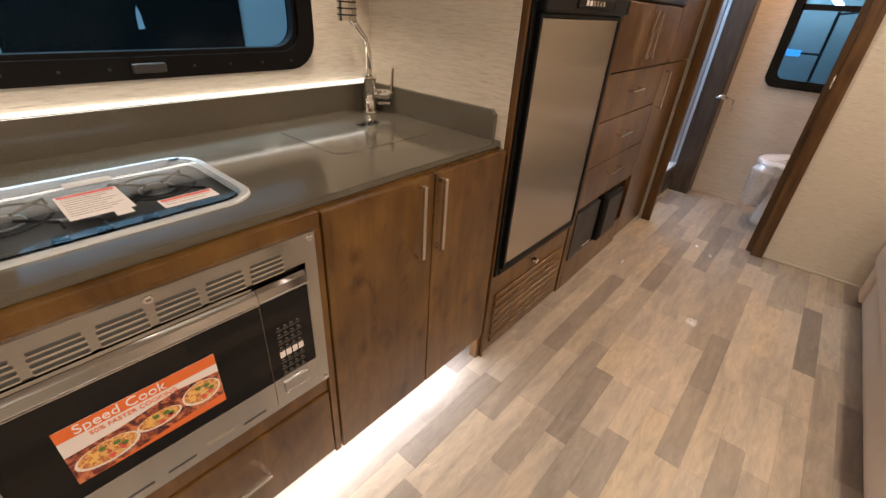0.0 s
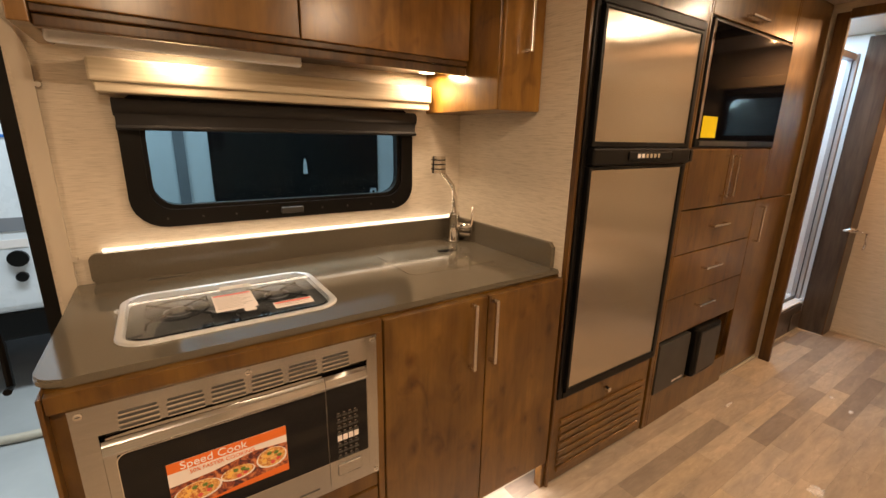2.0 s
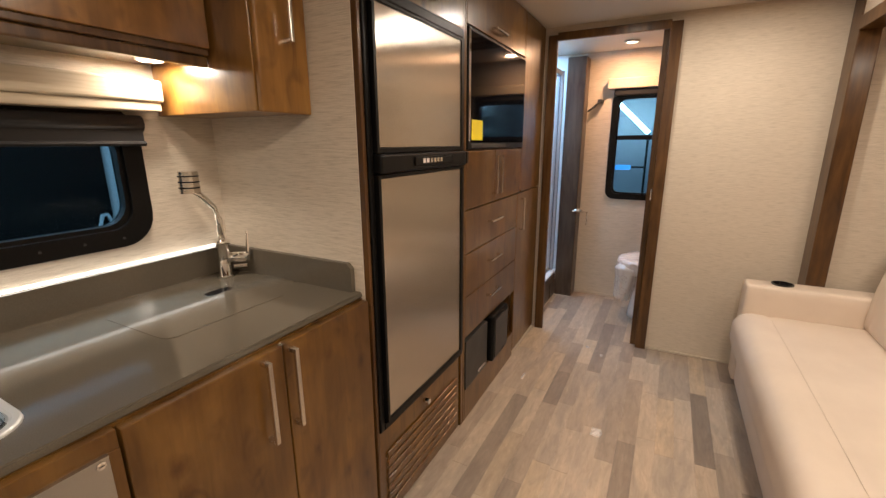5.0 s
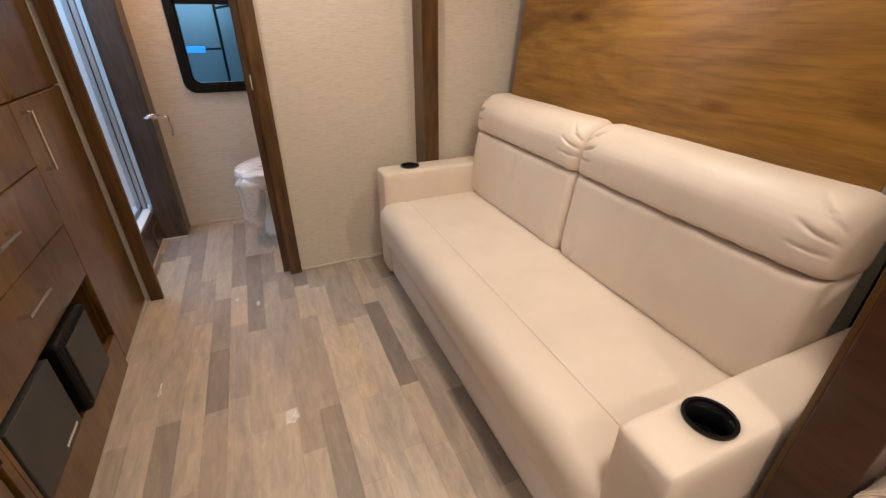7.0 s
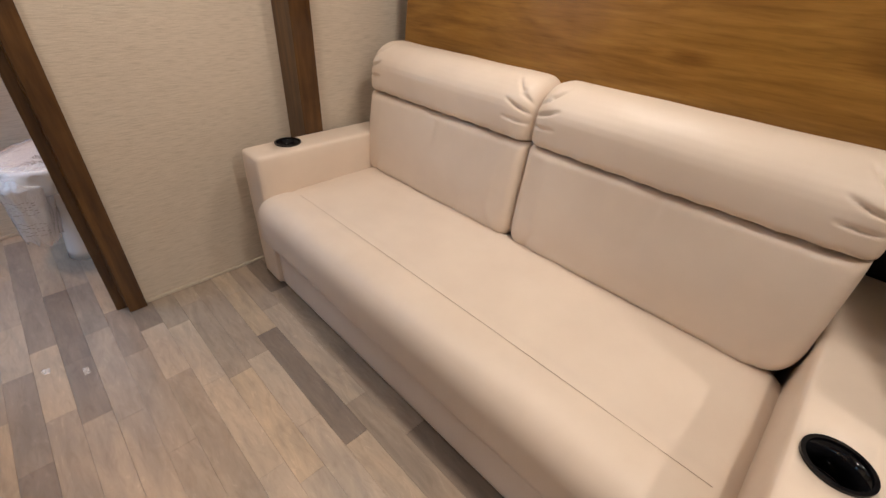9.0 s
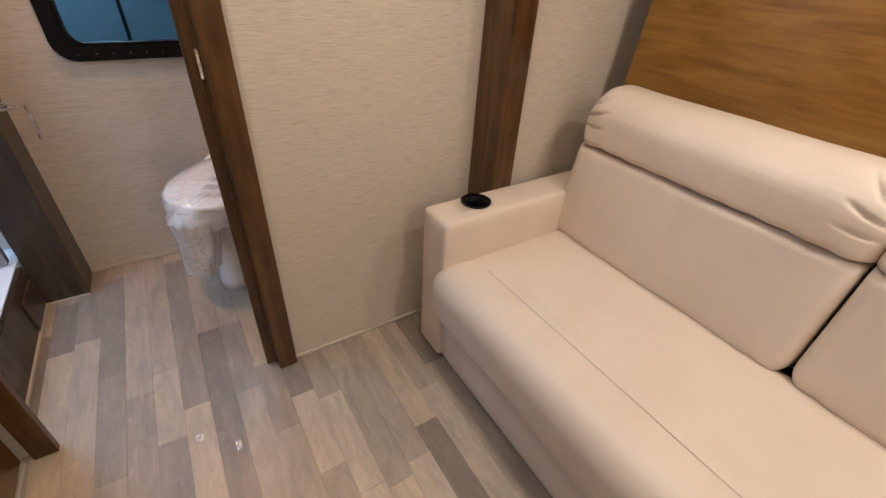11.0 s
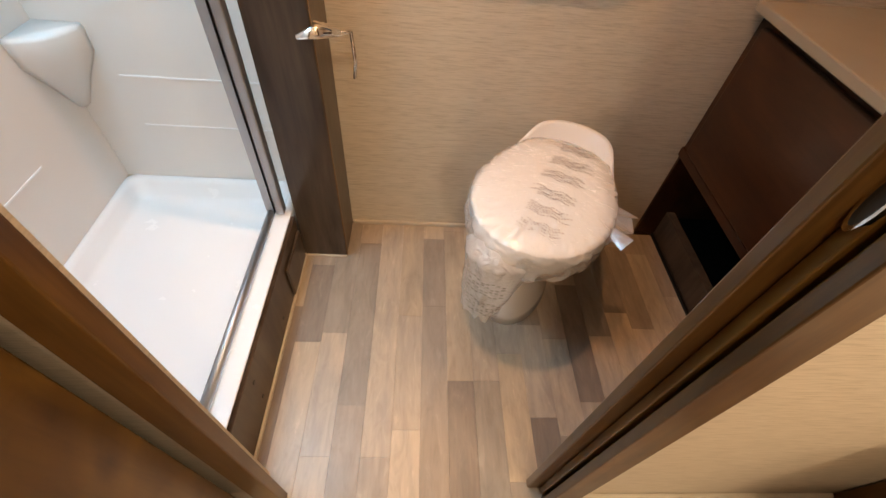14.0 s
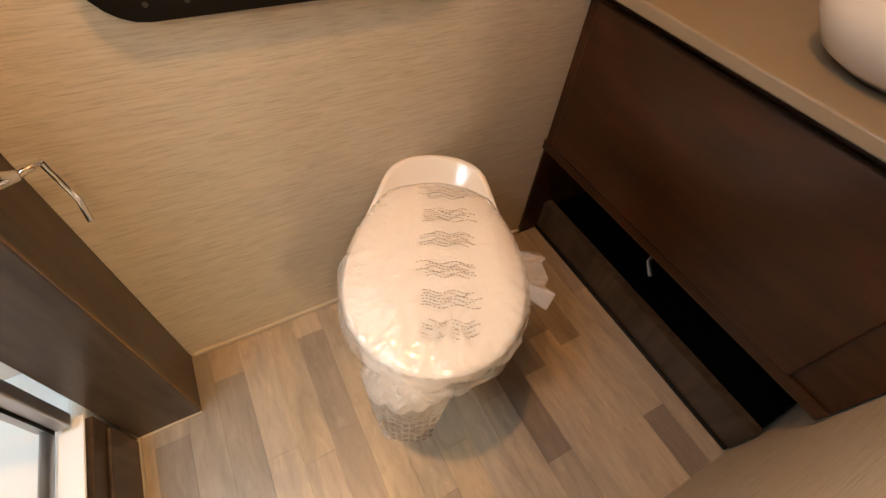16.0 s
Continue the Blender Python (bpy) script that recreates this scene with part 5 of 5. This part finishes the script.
def loft(rings, bm=None):
    bm = bm or bmesh.new()
    loops = [[bm.verts.new((p.x, p.y, z)) for p in o] for o, z in rings]
    for a, b in zip(loops, loops[1:]):
        for k in range(len(a)):
            j = (k + 1) % len(a)
            bm.faces.new((a[k], a[j], b[j], b[k]))
    bm.faces.new(loops[0]), bm.faces.new(loops[-1])
    return bm


part("pedestal", loft([(oval(-0.22, 0.185, 0.095), 0.0), (oval(-0.22, 0.18, 0.09), 0.04), (oval(-0.2, 0.16, 0.08), 0.14), (oval(-0.22, 0.17, 0.10), 0.26), (oval(-0.25, 0.25, 0.15), 0.34), (oval(-0.27, 0.275, 0.172), 0.38)]), CERAMIC, toilet, smooth=True)
rim = loft([(oval(-0.27, 0.275, 0.172), 0.381), (oval(-0.278, 0.283, 0.178), 0.40), (oval(-0.285, 0.277, 0.178), 0.44), (oval(-0.28, 0.26, 0.172), 0.449), (oval(-0.266, 0.25, 0.16), 0.447), (oval(-0.255, 0.24, 0.15), 0.432)])
for v in rim.verts:
    back = max(0, min(1, (-0.12 - (v.co.xy - TC).dot(AX)) / 0.15))
    v.co.z += (0.045 if v.co.z > 0.435 or v.co.z < 0.41 else 0.008) * back * back * (3 - 2 * back) * (v.co.z > 0.39)
part("rim", rim, CERAMIC, toilet, smooth=True)
part("seat", loft([(oval(-0.20, 0.283, 0.177), 0.424), (oval(-0.2, 0.29, 0.181), 0.436), (oval(-0.2, 0.285, 0.178), 0.447)]), CERAMIC, toilet, smooth=True)
part("lid", loft([(oval(-0.205, 0.288, 0.179), 0.448), (oval(-0.21, 0.292, 0.182), 0.455), (oval(-0.205, 0.285, 0.178), 0.463), (oval(-0.17, 0.24, 0.14), 0.466)]), CERAMIC, toilet, smooth=True)
part("flush_pedal", rod([(*(TC - AX * 0.14 + SD * 0.1), 0.30), (*(TC - AX * 0.14 + SD * 0.2), 0.30)], 0.012, 8), BLACK, toilet)
wrap = thing("plastic_bag", (0.4, 4.0, 0.3), "crumpled clear plastic film with printed warnings over the toilet lid", "plastic film")
bm = loft([(oval(-0.12, 0.285, 0.168), 0.365), (oval(-0.2, 0.298, 0.186), 0.385), (oval(-0.215, 0.304, 0.19), 0.42), (oval(-0.215, 0.304, 0.19), 0.452), (oval(-0.21, 0.294, 0.184), 0.4675), (oval(-0.17, 0.24, 0.13), 0.4715), (oval(-0.1, 0.1, 0.06), 0.4722)])
bmesh.ops.subdivide_edges(bm, edges=bm.edges[:], cuts=3, use_grid_fill=True)
for v in bm.verts:
    q = v.co * 26
    k = 0.003 if v.co.z > 0.455 else 0.013
    v.co += k * Vector((noise.noise(q), noise.noise(q + Vector((5, 1, 8))), 0.35 * noise.noise(q + Vector((2, 9, 3)))))
    fore = max(0, min(1, ((v.co.xy - TC).dot(AX) + 0.02) / 0.22))
    side = max(0, min(1, (abs((v.co.xy - TC).dot(SD)) - 0.08) / 0.08))
    if v.co.z > 0.44:
        v.co.z += 0.005 * max(fore * fore, side) * (1 - 2.4 * abs(noise.noise(v.co * 34 + Vector((1, 6, 2)))))
film = part("film", bm, FILM, wrap, smooth=True)
film.visible_shadow = False
# the bag's bunched end hangs down over the front of the bowl
skirt = bmesh.new()
TURNS, DROPS = 64, 26
grid = []
for r in range(DROPS + 1):
    f = r / DROPS
    row = []
    for c in range(TURNS):
        a = 2 * math.pi * c / TURNS
        pleat = 1 + (0.05 + 0.22 * f) * noise.noise(Vector((2.2 * math.cos(a), 2.2 * math.sin(a), 1.6 * f))) + 0.10 * noise.noise(Vector((6 * math.cos(a), 6 * math.sin(a), 4 * f)))
        wide = (0.118 - 0.05 * f) * min(1, 0.45 + 3.5 * f) * pleat
        deep = (0.085 - 0.02 * f) * min(1, 0.45 + 3.5 * f) * pleat
        p = TC + AX * (0.232 + 0.01 * f + deep * math.sin(a)) + SD * (-0.045 - 0.005 * f + wide * math.cos(a) * 0.82)
        row.append(skirt.verts.new((p.x, p.y, 0.452 - 0.285 * f + 0.025 * f * noise.noise(Vector((3 * math.cos(a), 3 * math.sin(a), 9))))))
    grid.append(row)
for r in range(DROPS):
    for c in range(TURNS):
        skirt.faces.new((grid[r][c], grid[r][(c + 1) % TURNS], grid[r + 1][(c + 1) % TURNS], grid[r + 1][c]))
gather = part("gathered_end", skirt, BAG, wrap, smooth=True)
gather.visible_shadow = False
for f0 in (0.14, 0.5):
    bm = bmesh.new()
    for j in range(4):
        z = 0.40 - 0.27 * (f0 + 0.06 * j)
        pts = [TC + AX * (0.325 - 0.02 * f0 - 0.004 * (q - 4) ** 2 / 4) + SD * (-0.04 + 0.013 * (q - 4)) for q in range(9)]
        for q, (a, b) in enumerate(zip(pts, pts[1:])):
            dz = 0.004 * math.sin(1.5 * q + 3 * j)
            rod([(a.x, a.y, z + dz), (a.x * 0.35 + b.x * 0.65, a.y * 0.35 + b.y * 0.65, z + dz)], 0.0011, 4, bm)
    part("warning_print", bm, PRINT, wrap)
tail = bmesh.new()
for s in range(7):
    a = TC + AX * (-0.02 + 0.02 * s) + SD * 0.175
    b = TC + AX * (-0.03 + 0.025 * s) + SD * (0.225 + 0.018 * (s % 2))
    tail.verts.new((a.x, a.y, 0.455 - 0.01 * (s % 2)))
    tail.verts.new((b.x, b.y, 0.44 + 0.012 * (s % 3)))
tail.verts.ensure_lookup_table()
for s in range(6):
    tail.faces.new((tail.verts[2 * s], tail.verts[2 * s + 1], tail.verts[2 * s + 3], tail.verts[2 * s + 2]))
bmesh.ops.solidify(tail, geom=tail.faces[:], thickness=0.0015)
part("loose_corner", tail, FILM, wrap)
for i, s in enumerate((-0.17, -0.10, -0.03, 0.05, 0.12, 0.185)):
    bm = bmesh.new()
    for j in range(6):
        w = 0.06 - 0.008 * ((i + j) % 3)
        off = 0.02 + 0.006 * ((i + 2 * j) % 3)
        pts = [TC + AX * (s + 0.0066 * j - 0.016 + 0.004 * math.sin(0.8 * q + i)) + SD * (off - w + 2 * w * q / 15) for q in range(16)]
        for q, (a, b) in enumerate(zip(pts, pts[1:])):
            f = 0.25 + 0.13 * ((3 * q + 5 * j + i) % 4)
            rod([(a.x, a.y, 0.474), (a.x * f + b.x * (1 - f), a.y * f + b.y * (1 - f), 0.474)], 0.001, 4, bm)
    part("warning_print", bm, PRINT, wrap)

# vanity
van = thing("vanity_cabinet", (1.2, 3.9, 0.0), "dark cherry vanity cabinet above an open niche", "vanity")
part("body", box(0.926, 1.45, 3.445, 4.325, 0.40, 0.835), CHERRY, van)
part("front", box(0.906, 0.9255, 3.445, 4.325, 0.39, 0.836, 0.002), CHERRY, van)
part("plinth", box(0.988, 1.02, 3.445, 4.325, 0.0, 0.13, 0.002), DARK, van)
# niche floor and back are black to paint in the deep shade there
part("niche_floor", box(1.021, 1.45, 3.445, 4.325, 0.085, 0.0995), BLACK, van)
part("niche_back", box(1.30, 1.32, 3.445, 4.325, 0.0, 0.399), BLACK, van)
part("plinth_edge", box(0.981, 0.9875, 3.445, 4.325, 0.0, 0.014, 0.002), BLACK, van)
vd = part("door", box(0.888, 0.9055, 3.53, 4.285, 0.43, 0.815, 0.005, 3), CHERRY, van)
part("bottom_rail", box(0.897, 0.9055, 3.446, 4.324, 0.392, 0.424, 0.002), CHERRY, van)
part("vanity_back", box(1.45, 1.47, 3.445, 4.325, 0, CEIL - 0.002), PAPER, van)
part("side_panel", box(0.908, 1.30, 4.318, 4.3255, 0.0, 0.389), CHERRY, van)
part("countertop", box(0.868, 1.4495, 3.445, 4.325, 0.837, 0.862, 0.004), VANTOP_SHADED, van, "beige countertop")
part("drain_pipe", rod([(1.10, 3.95, 0.39), (1.10, 3.95, 0.24), (1.08, 3.94, 0.19), (1.05, 3.9, 0.185)], 0.007, 8), ALU, van, "dull grey pipe", smooth=True)
SINKX, SINKY = 1.075, 3.80
bowl = thing("vessel_sink", (SINKX, SINKY, 0.862), "round white vessel sink on the vanity", "sink")
circ = [(math.cos(k * math.pi / 16), math.sin(k * math.pi / 16)) for k in range(32)]
bm = loft([([Vector((SINKX + q * a, SINKY + q * b)) for a, b in circ], z) for q, z in ((0.085, 0.8625), (0.13, 0.885), (0.165, 0.93), (0.18, 0.98), (0.176, 0.984), (0.16, 0.95), (0.125, 0.91), (0.05, 0.888))])
part("basin", bm, CERAMIC, bowl, smooth=True)

# ---- loose bits ----
for x, y, s, thin in ((0.29, 2.34, 0.06, 0.7), (-0.175, 2.67, 0.07, 0.15), (0.10, 3.22, 0.03, 0.7), (0.20, 3.14, 0.035, 0.5)):
    bm = bmesh.new()
    bmesh.ops.create_grid(bm, x_segments=12, y_segments=12, size=s / 2)
    for v in bm.verts:
        q = Vector((v.co.x * 70, v.co.y * 70, x * 9))
        edge = 1 + 0.5 * noise.noise(q * 0.6 + Vector((4, 4, 4)))
        v.co = Vector((x + v.co.x * thin * edge, y + v.co.y * edge, 0.0015 + 0.016 * abs(noise.noise(q))))
    bmesh.ops.solidify(bm, geom=bm.faces[:], thickness=0.0008)
    scrap = shape("film_scrap", bm, FILM, "scrap of clear plastic film on the floor", "plastic film", "film scraps", smooth=True)
    scrap.visible_shadow = False

# ---- floor planks ----
W = 0.078
rng = random.Random(4)
plank_meshes = {}


def plank_mesh(length):
    if length not in plank_meshes:
        bm = box(-W / 2 + 0.0002, W / 2 - 0.0002, 0.0002, length - 0.0002, -0.005, 0.0, 0.0003, 1)
        data = bpy.data.meshes.new("plank")
        bm.to_mesh(data)
        bm.free()
        data.materials.append(FLOOR)
        plank_meshes[length] = data
    return plank_meshes[length]


rest = bmesh.new()
count = 0
for i in range(39):
    x = -0.945 + W * (i + 0.5)
    y = ENDY - rng.random() * 0.4
    while y < 4.33:
        length = rng.choice((0.30, 0.36, 0.42, 0.48, 0.60))
        near = -0.36 < x < 1.0 and y + length > 1.0 and count < 299
        inside = y + length <= 4.35
        if near and inside:
            ob = new("plank", plank_mesh(length))
            ob.parent = floor
            ob.matrix_parent_inverse = Matrix.Translation(-WHERE[floor.name])
            ob.location = (x, y, 0)
            count += 1
        else:
            y1 = min(y + length, 4.35)
            if y1 - max(y, ENDY) > 0.02:
                box(x - W / 2 + 0.0002, x + W / 2 - 0.0002, max(y, ENDY) + 0.0002, y1 - 0.0002, -0.005, 0.0, 0, 1, rest)
        y += length
tagged(part("plank_rest", rest, FLOOR, floor), kind="stuff")
